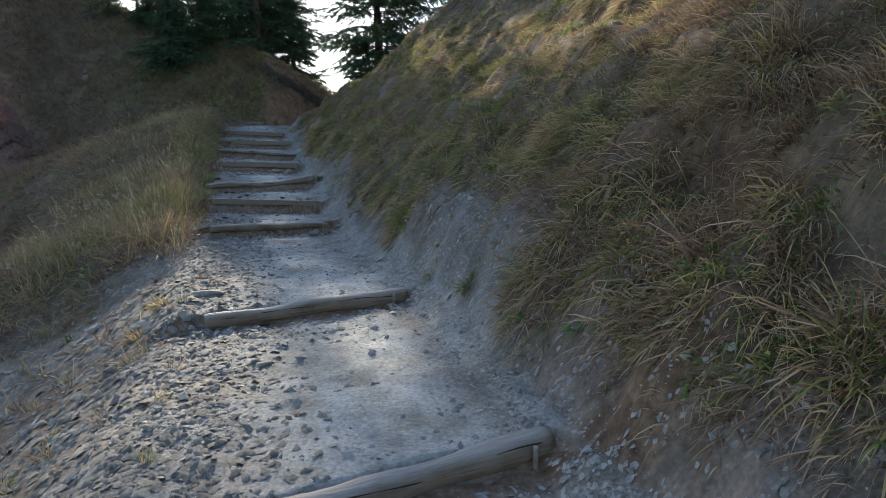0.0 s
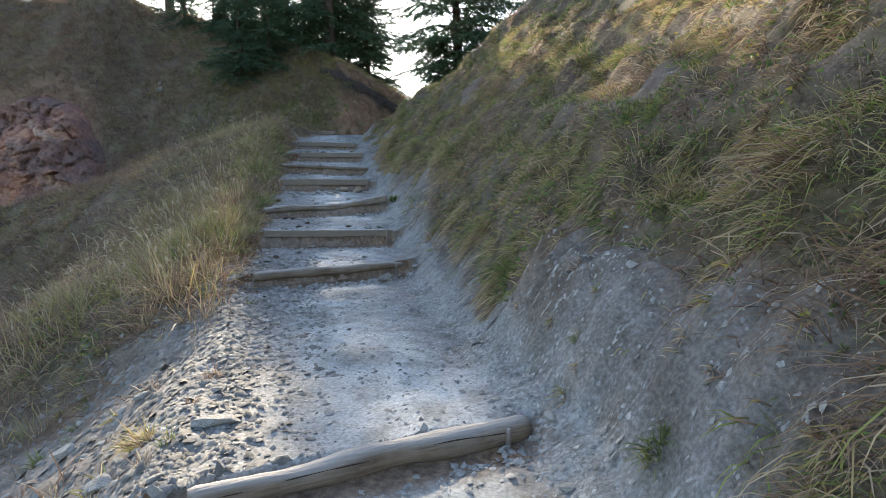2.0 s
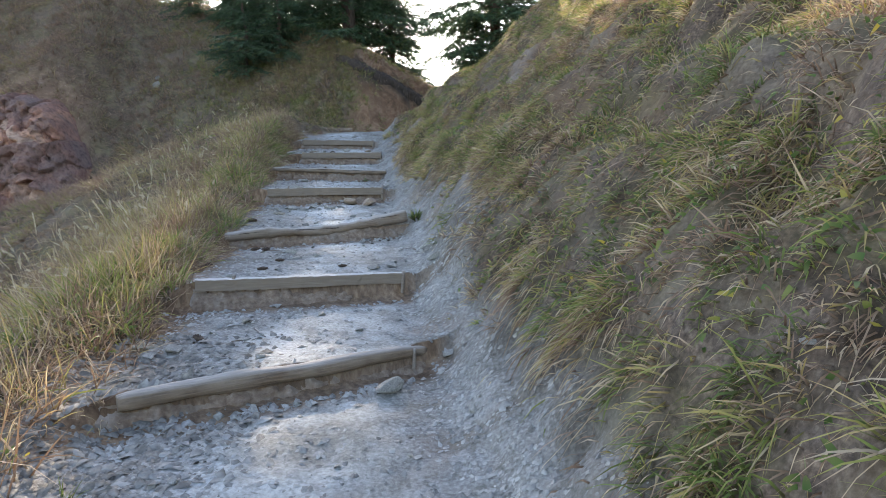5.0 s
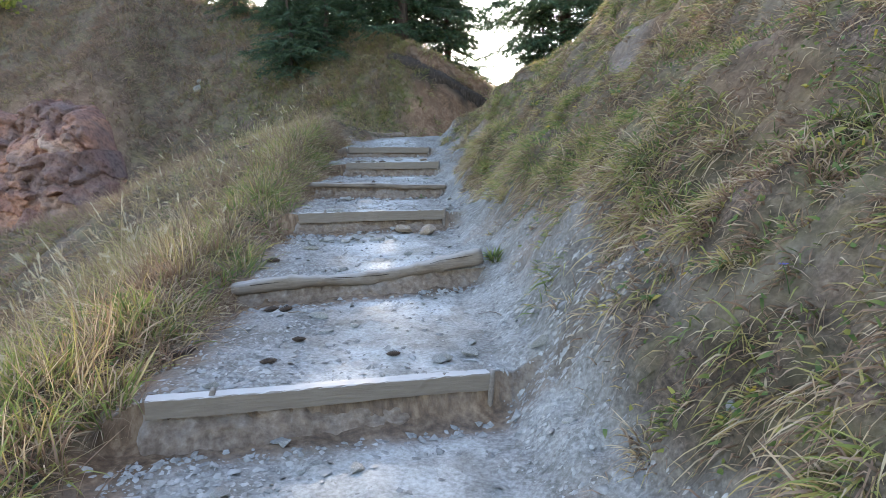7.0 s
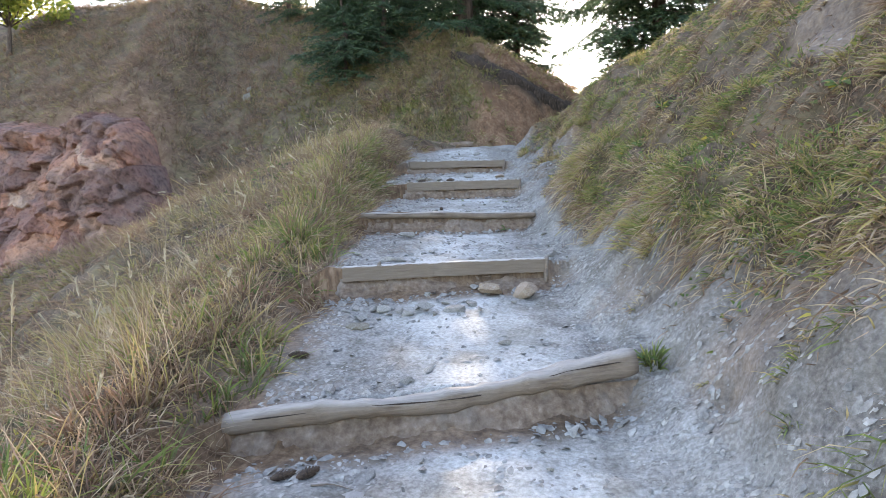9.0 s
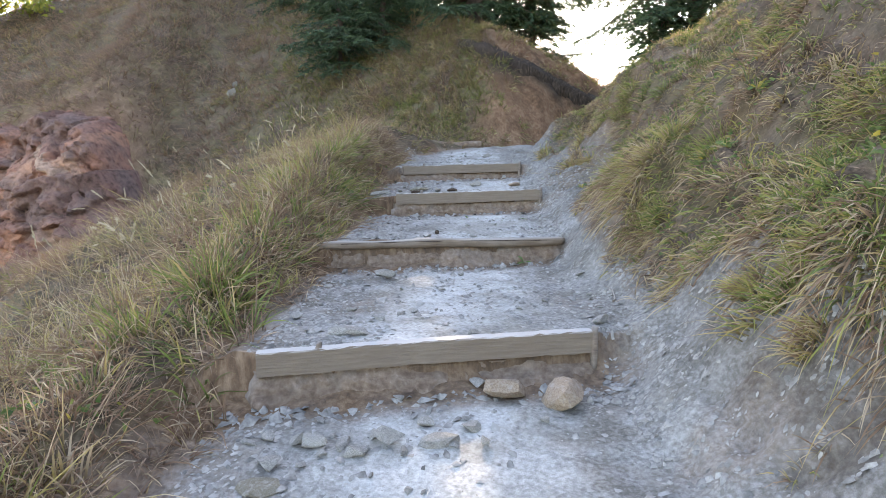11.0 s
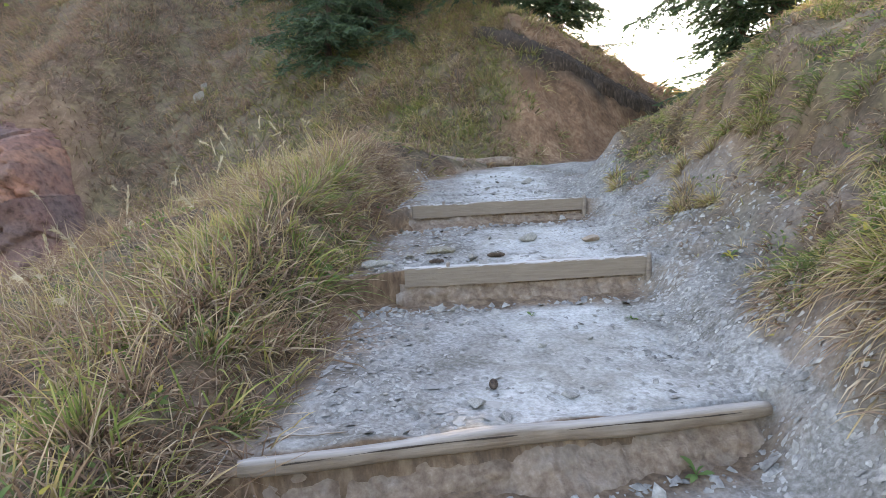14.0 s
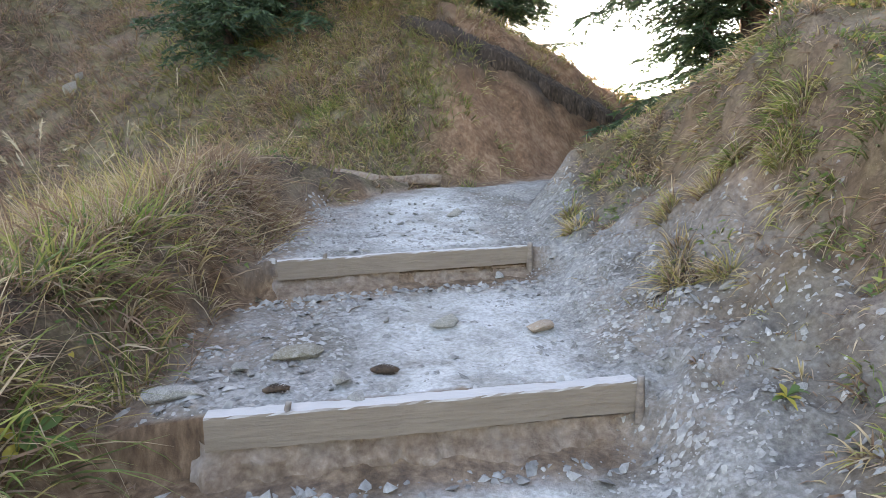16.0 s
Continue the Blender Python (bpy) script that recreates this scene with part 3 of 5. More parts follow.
def plank_step(s, high, deep, label, seed=1, gap=0.03):
    m, n = step_frame(s)
    thing = new("plank_step")
    thing.matrix_world = m
    bm = bmesh.new()
    nx = 46
    r = np.random.default_rng(seed)
    ring_pts = [(0, -1), (0, -0.5), (0, -0.06), (0.06, 0), (0.5, 0.0), (0.94, 0), (1, -0.06), (1, -1)]
    rings = []
    for k in range(nx + 1):
        f = k / nx
        x = -0.02 + f * (n + 0.04)
        wob = 0.003 * math.sin(f * 6 + seed) + 0.001 * math.sin(f * 31)
        chip = 0.012 * max(0, vnoise(np.array([f * 14.0]), np.array([seed * 3.1]), seed)[0] - 0.35)
        rings.append([bm.verts.new((x, a * deep + wob + (chip if a < 0.5 else 0) + r.normal(0, 0.0012), b * high + 0.5 * wob - (chip if b > -0.1 else 0) + r.normal(0, 0.0012))) for a, b in ring_pts])
    for a, b in zip(rings, rings[1:]):
        for k in range(len(a)):
            bm.faces.new((a[k], a[(k + 1) % len(a)], b[(k + 1) % len(a)], b[k]))
    bm.faces.new(rings[0][::-1])
    bm.faces.new(rings[-1])
    bmesh.ops.recalc_face_normals(bm, faces=bm.faces)
    part("plank", bm, plank_mat, thing)
    riser_earth(thing, n, high * 0.97, s[6], seed, -0.08, 0.06, gap)
    stake(thing, 0.24, 0.012, -0.03, 0.03, 0.013, seed)
    stake(thing, n + 0.012, -0.006, -0.2, 0.02, 0.018, seed + 3)
    return tagged(thing, label, "step", group="steps of the path")


round_step(STEPS[0], 0.068, "round grey barkless log step laid across the clay path", 0.012, seed=2, extra_r=0.04)
round_step(STEPS[1], 0.062, "slim round pole step with a long dark crack", 0.010, seed=4, extra_l=0.0, extra_r=0.05)
round_step(STEPS[2], 0.046, "brown round log step half buried in clay", 0.010, seed=6, crack=False, extra_l=0.0, extra_r=0.02)
plank_step(STEPS[3], 0.085, 0.085, "pale sawn plank step over an eroded earth riser", 3)
round_step(STEPS[4], 0.05, "gnarled barkless log step with an upturned thick end", 0.022, lift=0.10, seed=9, knots=6, extra_l=0.0, extra_r=0.03, wood=white_log_mat)
plank_step(STEPS[5], 0.105, 0.075, "sawn plank step with clay-whitened top", 5)
round_step(STEPS[6], 0.034, "thin split log step whitened by clay", 0.008, seed=11, wood=white_log_mat)
plank_step(STEPS[7], 0.115, 0.085, "squared timber step with dusty white top, washed out underneath", 8)
plank_step(STEPS[8], 0.11, 0.08, "squared timber step at the head of the path", 12)


# ---- stones ----
def stone_mesh(seed, flat, sub=2):
    bm = bmesh.new()
    bmesh.ops.create_icosphere(bm, subdivisions=sub, radius=1.0)
    r = random.Random(seed)
    cuts = [(Vector((r.gauss(0, 1), r.gauss(0, 1), r.gauss(0, 1))).normalized(), r.uniform(0.32, 0.66)) for _ in range(11)]
    off = Vector((seed * 3.7, seed * 1.3, 0))
    sx, sy = r.uniform(0.8, 1.25), r.uniform(0.6, 0.95)
    for w in bm.verts:
        for d, h in cuts:
            over = w.co.dot(d) - h
            if over > 0:
                w.co -= d * over
        w.co *= 1 + 0.05 * noise.noise(w.co * 2.1 + off)
        w.co.x, w.co.y, w.co.z = w.co.x * sx, w.co.y * sy, w.co.z * flat
    me = bpy.data.meshes.new("stone")
    bm.to_mesh(me)
    bm.free()
    return me


def stones_of(material, flats, first):
    out = []
    for k, f in enumerate(flats):
        me = stone_mesh(first + k, f)
        me.materials.append(material)
        out.append(me)
    return out


SLATES = stones_of(slate_mat, (0.28, 0.35, 0.5, 0.6, 0.42, 0.3), 1)
OCHRES = stones_of(ochre_mat, (0.75, 0.6), 20)
MOSSY = stones_of(moss_mat, (0.5, 0.4), 30)


def stone(me, u, v, size, label, turn=0.0, sink=0.3, group="stones on the path"):
    ob = new("stone", me)
    n = slope_normal(np.array([u]), np.array([v]))[0]
    q = Vector((0, 0, 1)).rotation_difference(Vector(n).lerp(Vector((0, 0, 1)), 0.35))
    thick = max(abs(w.co.z) for w in me.vertices) * size
    p = place(u, v) + Vector(n) * thick * (1 - 2 * sink)
    ob.matrix_world = Matrix.Translation(p) @ q.to_matrix().to_4x4() @ Matrix.Rotation(turn, 4, "Z") @ Matrix.Scale(size, 4)
    return tagged(ob, label, "stone", group=group)


GREY = "grey slate stone lying on pale clay"
stone(SLATES[0], 5.02, -0.27, 0.13, "flat pale slab beside the round pole step", 0.4)
stone(SLATES[1], 4.83, -0.76, 0.12, "flat grey slab on the stony slope", 1.2)
stone(SLATES[4], 5.7, -1.25, 0.13, "grey slab on the stony slope", 2.0)
stone(OCHRES[0], 13.46, 0.70, 0.14, "rounded ochre rock under the plank step", 0.9, 0.1)
stone(OCHRES[0], 13.44, 0.92, 0.17, "large angular ochre rock leaning beside the plank step", 2.2, 0.1)
stone(SLATES[2], 11.15, 0.1, 0.09, "blocky pale stone at the foot of the log step", 0.2)
stone(MOSSY[0], 12.81, -0.22, 0.10, "smooth grey-green stone set in the tread", 0.1, 0.45)
stone(MOSSY[0], 17.84, -0.08, 0.13, "mossy rounded rock set in the tread", 0.6, 0.35)
stone(SLATES[3], 18.15, 0.58, 0.10, "pointed grey rock jutting from the tread", 0.2, 0.35)
stone(OCHRES[1], 18.05, 1.03, 0.09, "brown rock at the edge of the tread", 0.9, 0.35)
stone(SLATES[0], 17.46, -0.42, 0.13, "flat blue-grey slab beside the timber step", 0.4)
stone(SLATES[2], 17.85, 1.86, 0.055, "white stone on the scree slope", 0.7, 0.1)
stone(SLATES[3], 15.03, -0.06, 0.075, "pale angular stone below the split log step", 0.1, 0.2)
stone(SLATES[0], 15.17, -0.11, 0.09, "flat pale stone below the split log step", 1.4, 0.2)
stone(SLATES[3], 20.24, 0.77, 0.10, "grey rock on the level path", 0.4, 0.35)
stone(SLATES[2], 20.0, 0.35, 0.05, GREY, 1.4, 0.35)
stone(MOSSY[1], 8.77, -0.52, 0.11, "brown rock at the grassy edge", 0.4, 0.3)
stone(SLATES[3], 8.28, 0.86, 0.12, "upright grey rock leaning on the log step", 0.4, 0.2)
stone(SLATES[4], 10.52, 1.06, 0.07, GREY, 0.3)
stone(SLATES[1], 10.32, 1.02, 0.085, "flat grey slab half sunk in the tread", 0.9, 0.3)
stone(SLATES[2], 10.18, 1.4, 0.085, "pale angular block at the foot of the bank", 0.5, 0.25)
stone(SLATES[0], 10.9, 0.12, 0.07, "flat pale stone lying on the tread", 1.9, 0.3)
stone(SLATES[0], 13.75, -0.05, 0.12, "pale flat stone behind the plank step", 0.2, 0.35)
stone(SLATES[4], 14.0, 0.05, 0.07, GREY, 1.2, 0.3)
stone(SLATES[2], 14.2, 1.62, 0.09, "pale block on the foot of the bank", 0.3)
stone(SLATES[2], 13.95, 1.2, 0.08, "rounded pale stone at the foot of the bank", 1.3)
for k in range(16):
    a = k * 2.4
    stone(SLATES[(k * 5) % 6], 13.15 + 0.14 * math.sin(a) * (k % 3) / 2 - 0.1, 0.16 + 0.075 * (k - 8) * 0.8, 0.04 + 0.012 * ((k * 7) % 5), "rounded cobble in a heap under the plank step", a, 0.15, "cobbles under the plank step")
for k in range(330):
    if k >= 210:
        u, v = rng.uniform(8.5, 20.8), float(np.clip(rng.normal(0.2, 0.4), -0.45, 1.25))
    elif k < 120:
        u, v = rng.uniform(0.8, 7.3), -0.3 - abs(rng.normal(0, 0.75))
    elif k < 165:
        u, v = rng.uniform(1, 20.5), rng.choice([rng.uniform(-0.4, 0.1), rng.uniform(0.85, 1.4)])
    else:
        u, v = rng.uniform(3, 20), rng.uniform(1.2, 2.1)
    size = 0.02 + 0.05 * rng.random() ** 2.2
    stone(SLATES[int(rng.integers(6))], u, v, size, GREY if v > -0.4 else "grey slate chip on the stony slope", rng.uniform(0, 6), 0.25, "scattered slate stones")


def chips(name, count, spots, label, lo, hi, material, thick=1.0):
    """Fine gravel: one mesh of many small flat splinters."""
    U, V = spots(count)
    n = len(U)
    base = np.array([[1, 0, 0], [0.3, 0.9, 0.1], [-0.8, 0.5, 0], [-0.7, -0.6, 0.1], [0.4, -0.8, 0], [0, 0, 0.55]])
    tri = np.array([[0, 1, 5], [1, 2, 5], [2, 3, 5], [3, 4, 5], [4, 0, 5]])
    size = lo + (hi - lo) * rng.random(n) ** 2.5
    jit = 1 + 0.35 * rng.normal(size=(n, 6, 3))
    p = base[None] * jit * size[:, None, None] * np.array([1, 0.75, 0.8])
    an = rng.uniform(0, 6.28, n)
    c, s = np.cos(an)[:, None], np.sin(an)[:, None]
    tilt = rng.normal(0, 0.3, n)[:, None]
    x, y, z = p[..., 0], p[..., 1], p[..., 2]
    x, z = x * np.cos(tilt) - z * np.sin(tilt), x * np.sin(tilt) + z * np.cos(tilt)
    x, y = x * c - y * s, x * s + y * c
    N = slope_normal(U, V)
    gentle = N[:, 2] > (0.62 if hi > 0.025 else 0.48)
    U, V, N, x, y, z, n = U[gentle], V[gentle], N[gentle], x[gentle], y[gentle], z[gentle], int(gentle.sum())
    X, Y = xy(U, V)
    Z = ground_z(U, V)
    z = z * thick + (-(N[:, 0:1] * x + N[:, 1:2] * y) / np.maximum(N[:, 2:3], 0.75))
    co = np.stack([X[:, None] + x, Y[:, None] + y, Z[:, None] + z], -1).reshape(-1, 3)
    f = (tri[None] + 6 * np.arange(n)[:, None, None]).reshape(-1, 3)
    me = mesh_from(name, co, f)
    me.materials.append(material)
    return tagged(new(name, me), label, "gravel", kind="stuff")


def scree_spots(n):
    u = rng.uniform(0.3, 9.0, n)
    v = -0.15 - np.abs(rng.normal(0, 0.9, n)) + 0.5 * (rng.random(n) < 0.35) * rng.random(n)
    ok = rng.random(n) > 0.8 * cover(u, v)
    return u[ok], v[ok]


def path_spots(n):
    u, v = rng.uniform(0.8, 21.0, n), rng.uniform(-0.5, 1.75, n)
    dens = 0.4 + 0.6 * smooth(0.25, 0.7, np.abs(v - 0.55)) + 0.3 * fbm(u * 1.2, v * 1.2, 2, 71)
    dens = dens * (0.25 + 1.1 * smooth(-0.15, 0.45, fbm(u * 1.7, v * 1.7, 3, 72)))
    for s in STEPS:
        du = u - (s[0] + (s[1] - s[0]) * np.clip((v + 0.4) / 1.6, -0.3, 1.3))
        dens = dens * np.where((du > -0.16) & (du < 0.08) & (v < 1.3), 0.0, 1.0)
    ok = (rng.random(n) < dens) & (cover(u, v) < 0.4)
    return u[ok], v[ok]


def tread_spots(n):
    u, v = path_spots(n)
    ok = v < 1.3
    return u[ok], v[ok]


chips("scree", 22000, scree_spots, "loose grey slate chips on the slope beside the path", 0.006, 0.042, scree_mat)
chips("chalk_chips", 42000, lambda n: tread_spots(n), "pale chalky flakes trodden into the clay path", 0.005, 0.022, chalk_mat, 0.8)
chips("gravel", 46000, path_spots, "fine pale gravel strewn over the clay path", 0.004, 0.03, slate_mat)


def foot_spots(n):
    k = rng.integers(0, len(STEPS), n)
    t = np.array([x[:7] for x in STEPS])[k]
    v = rng.uniform(-0.5, 1.25, n)
    u = t[:, 0] + (t[:, 1] - t[:, 0]) * np.clip((v + 0.4) / 1.6, -0.3, 1.3) - 0.10 - np.abs(rng.normal(0, 0.10, n))
    ok = rng.random(n) < 0.15 + 0.85 * smooth(-0.2, 0.3, fbm(u * 2.3, v * 2.3, 2, 74))
    return u[ok], v[ok]


def flake_spots(n):
    u, v = rng.uniform(2.0, 20.5, n), np.clip(rng.normal(0.05, 0.42, n), -0.6, 1.3)
    du = np.min([np.abs(u - (x[0] + (x[1] - x[0]) * np.clip((v + 0.4) / 1.6, 0, 1)) + 0.03) for x in STEPS], axis=0)
    ok = (rng.random(n) < 0.05 + smooth(0.0, 0.4, fbm(u * 1.9, v * 1.9, 2, 76))) & (du > 0.12) & (cover(u, v) < 0.5)
    return u[ok], v[ok]


chips("riser_rubble", 3400, foot_spots, "crumbs of earth and slate fallen at the foot of the steps", 0.006, 0.04, slate_mat, 1.3)
chips("slate_flakes", 2000, flake_spots, "flat pale slate flakes lying loose on the treads", 0.012, 0.045, chalk_mat, 0.9)
chips("dark_flakes", 800, flake_spots, "dark weathered slate flakes lying loose on the treads", 0.01, 0.035, slate_mat, 1.1)


def bank_spots(n):
    u, v = rng.uniform(1.0, 20.5, n), 1.15 + np.where(rng.random(n) < 0.7, np.abs(rng.normal(0, 0.6, n)), rng.uniform(0, 2.8, n))
    ok = (rng.random(n) < 0.3 + 0.7 * smooth(-0.2, 0.4, fbm(u * 2.1, v * 2.1, 3, 73))) & (cover(u, v) < 0.5)
    return u[ok], v[ok]


chips("bank_grit", 54000, bank_spots, "crumbled grey clay and slate grit on the bare bank", 0.004, 0.020, slate_mat)


# ---- cones ----
def cone_thing(u, v, size, turn, label):
    thing = new("spruce_cone")
    thing.matrix_world = Matrix.Translation(place(u, v, 0.016)) @ Matrix.Rotation(turn, 4, "Z") @ Matrix.Scale(size / 0.1, 4)
    size = 0.11
    core = [(-size / 2 + size * k / 8, 0, 0) for k in range(9)]
    body = part("core", tube(core, [0.004, 0.012, 0.015, 0.016, 0.016, 0.015, 0.013, 0.009, 0.003], 8), cone_mat, thing)
    bm = bmesh.new()
    for k in range(70):
        f = k / 70
        a = k * 2.39996
        r = 0.019 * math.sin(math.pi * (0.08 + 0.86 * f)) + 0.003
        x = -size / 2 + size * f
        o, t = Vector((0, math.cos(a), math.sin(a))), Vector((0, -math.sin(a), math.cos(a)))
        b0, b1 = Vector((x, 0, 0)) + o * r * 0.6 - t * 0.005, Vector((x, 0, 0)) + o * r * 0.6 + t * 0.005
        c0, c1 = b1 + o * r * 0.5 + Vector((0.007, 0, 0)), b0 + o * r * 0.5 + Vector((0.007, 0, 0))
        vs_ = [bm.verts.new(q) for q in (b0, b1, c0, (c0 + c1) / 2 + Vector((0.006, 0, 0)), c1)]
        bm.faces.new(vs_)
    tagged(part("scale_cover", bm, cone_mat, thing), kind="stuff")
    return tagged(thing, label, "cone", group="fallen spruce cones")


for u, v, size, turn in ((12.32, -0.46, 0.10, 0.3), (11.39, -0.19, 0.10, 1.2), (11.36, -0.28, 0.09, 0.9), (17.6, 0.33, 0.10, 0.1), (17.44, -0.06, 0.085, 0.5), (8.88, -0.25, 0.10, 2.6), (15.95, 0.25, 0.08, 1.9), (10.2, -0.05, 0.075, 0.6), (10.55, 0.05, 0.07, 0.2), (10.3, 0.6, 0.065, 0.4), (4.35, 0.1, 0.07, 0.2), (10.35, -0.6, 0.11, 1.3), (10.42, -0.53, 0.10, 1.5)):
    cone_thing(u, v, size, turn, "dark brown open spruce cone lying on the clay")


# ---- grass ----
def blade_mesh(P, D, L, W, droop, hue, segs=3):
    """Blades from arrays: foot, first direction, length, width, sag, hue."""
    n = len(P)
    side = np.cross(D, rng.normal(size=(n, 3)))
    side /= np.linalg.norm(side, axis=1, keepdims=True) + 1e-9
    rows, along = [], []
    for k in range(segs + 1):
        s = k / segs
        c = P + D * (L * s)[:, None]
        c[:, 2] -= droop * L * s * s
        if k < segs:
            w = (W * (1 - 0.75 * s * s) * 0.5)[:, None] * side
            rows += [c - w, c + w]
            along += [np.full(n, s)] * 2
        else:
            rows.append(c)
            along.append(np.full(n, 1.0))
    m = len(rows)
    co = np.stack(rows, 1).reshape(-1, 3)
    tri = []
    for k in range(segs - 1):
        a = 2 * k
        tri += [[a, a + 1, a + 3], [a, a + 3, a + 2]]
    a = 2 * (segs - 1)
    tri.append([a, a + 1, a + 2])
    f = (np.array(tri)[None] + m * np.arange(n)[:, None, None]).reshape(-1, 3)
    return co, f, np.repeat(hue, m), np.stack(along, 1).ravel()


def grass_object(name, label, material, co, f, hue, along):
    me = mesh_from(name, co, f)
    mask(me, "hue", np.clip(hue, 0, 1))
    mask(me, "along", along)
    me.materials.append(material)
    return tagged(new(name, me), label, "grass", kind="stuff")


def tufts(u, v, per, length, width, spread, down, dry, lift=0.9, radius=0.05, segs=3, wild=0.28):
    """Blades of tufts at (u, v): length, dry: arrays per tuft. down: how far they hang downhill."""
    k = np.repeat(np.arange(len(u)), per)
    n = len(k)
    r = radius * np.sqrt(rng.random(n)) * (length[k] / 0.25)
    a = rng.uniform(0, 6.283, n)
    bu, bv = u[k] + r * np.cos(a), v[k] + r * np.sin(a)
    X, Y = xy(bu, bv)
    P = np.stack([X, Y, ground_z(bu, bv) - 0.01], -1)
    N = slope_normal(u, v)[k]
    down_h = np.stack([N[:, 0], N[:, 1], np.zeros(n)], -1)
    out = np.stack([np.cos(a) * E_U[0] + np.sin(a) * E_V[0], np.cos(a) * E_U[1] + np.sin(a) * E_V[1], np.zeros(n)], -1)
    swirl = rng.normal(0, 1, (len(u), 3))[k] * 0.22
    D = N * 0.45 + np.array([0, 0, lift]) + out * spread * rng.random(n)[:, None] + down_h * down + swirl + rng.normal(0, wild, (n, 3))
    D /= np.linalg.norm(D, axis=1, keepdims=True)
    L = length[k] * rng.uniform(0.45, 1.15, n)
    W = width * rng.uniform(0.6, 1.3, n)
    droop = np.clip(rng.normal(0.42, 0.2, n) + 0.25 * down * np.linalg.norm(down_h, axis=1), 0.05, 1.3)
    hue = dry[k] + rng.normal(0, 0.12, n) + np.where(rng.random(n) < 0.22, 0.4, 0.0)
    return blade_mesh(P, D, L, W, droop, hue, segs)


def sow(n, ulo, uhi, vlo, vhi, keep):
    u, v = rng.uniform(ulo, uhi, n), rng.uniform(vlo, vhi, n)
    ok = rng.random(n) < keep(u, v)
    return u[ok], v[ok]


def dryness(u, v, shift, seed):
    return np.clip(0.46 + shift + 0.95 * fbm(u * 1.1, v * 1.1, 3, seed) + rng.normal(0, 0.36, len(u)), 0, 1)


# the bank: short shaggy turf, hanging down over the bare clay
u, v = sow(7600, 0.4, 21.8, 1.2, 5.4, lambda u, v: cover(u, v) * np.clip(1.15 - 0.12 * (v - 1.3), 0.3, 1) * (0.12 + 0.88 * smooth(-0.4, 0.15, fbm(u * 2.2, v * 2.2, 2, 96))))
size = 0.09 + 0.08 * rng.random(len(u)) + 0.16 * smooth(0.05, 0.6, fbm(u * 1.3, v * 1.3, 2, 81))
parts = tufts(u, v, 24, size, 0.0068, 0.75, 0.7, dryness(u, v, 0.16, 82), 0.4, 0.085, 2, 0.46)
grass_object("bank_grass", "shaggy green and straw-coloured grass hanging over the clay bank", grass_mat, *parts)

# sods on the ledges: a fresh leafy top arching out, a skirt of dead blades hanging under it
u, v = sow(5200, 1.0, 21.2, 1.35, 4.6, lambda u, v: smooth(0.25, 0.5, cover(u, v)) * smooth(0.25, 0.45, shelf(u, v, np.maximum(v - right_edge(u), 0))) * smooth(0.68, 0.56, shelf(u, v, np.maximum(v - right_edge(u), 0))) * (0.35 + 0.65 * smooth(-0.2, 0.3, fbm(u * 1.7, v * 1.7, 2, 111))))
fresh = np.clip(0.34 + 0.9 * fbm(u * 0.9, v * 0.9, 3, 112) + rng.normal(0, 0.16, len(u)), 0, 0.7)
parts = tufts(u, v, 34, 0.10 + 0.12 * rng.random(len(u)) ** 1.5, 0.0078, 1.0, 0.55, fresh, 0.5, 0.10, 3, 0.5)
grass_object("sod_grass", "fresh green and yellow grass arching from the ledges of the bank", grass_mat, *parts)
parts = tufts(u, v - 0.05, 26, 0.12 + 0.14 * rng.random(len(u)), 0.0066, 0.45, 1.4, np.clip(0.76 + rng.normal(0, 0.09, len(u)), 0, 1), -0.3, 0.11, 3, 0.32)
grass_object("sod_skirts", "pale dead grass hanging in skirts below the ledges of the bank", grass_mat, *parts)

# the ragged lip of turf above the bare foot of the bank
u = np.concatenate([rng.uniform(9.6, 14.4, 150), rng.uniform(14.4, 16.6, 60), rng.uniform(0.8, 3.2, 70)])
lip = np.interp(u, [3.2, 9.5, 11.5, 12.6, 14.4, 16.6], [0.62, 0.80, 0.80, 0.57, 0.42, 0.40]) - 0.2 * fbm(u * 0.75, (right_edge(u) + 0.8) * 1.1, 3, 51)
v = right_edge(u) + lip + rng.normal(0, 0.07, len(u))
parts = tufts(u, v, 34, 0.10 + 0.11 * rng.random(len(u)), 0.0072, 0.8, 0.8, np.clip(0.80 + rng.normal(0, 0.12, len(u)), 0, 1), -0.15, 0.16, 3, 0.6)
grass_object("lip_skirts", "pale dead grass hanging from the turf edge over the bare clay", grass_mat, *parts)
parts = tufts(u, v + 0.08, 30, 0.08 + 0.09 * rng.random(len(u)), 0.0076, 1.1, 0.45, np.clip(0.38 + 0.8 * fbm(u * 0.9, v, 2, 113) + rng.normal(0, 0.14, len(u)), 0, 0.75), 0.5, 0.16, 3, 0.55)
grass_object("lip_turf", "green and yellow grass along the turf edge of the bank", grass_mat, *parts)

# loose shocks of longer grass standing out of the bank's turf
u, v = sow(520, 4.5, 21.0, 1.5, 4.0, lambda u, v: cover(u, v) * smooth(-0.3, 0.2, fbm(u * 1.5, v * 1.5, 2, 97)))
parts = tufts(u, v, 50, 0.13 + 0.14 * rng.random(len(u)), 0.007, 1.2, 0.5, dryness(u, v, 0.06, 98), 0.55, 0.06, 3, 0.34)
grass_object("bank_shocks", "longer green and russet shocks of grass sagging from the bank", grass_mat, *parts)

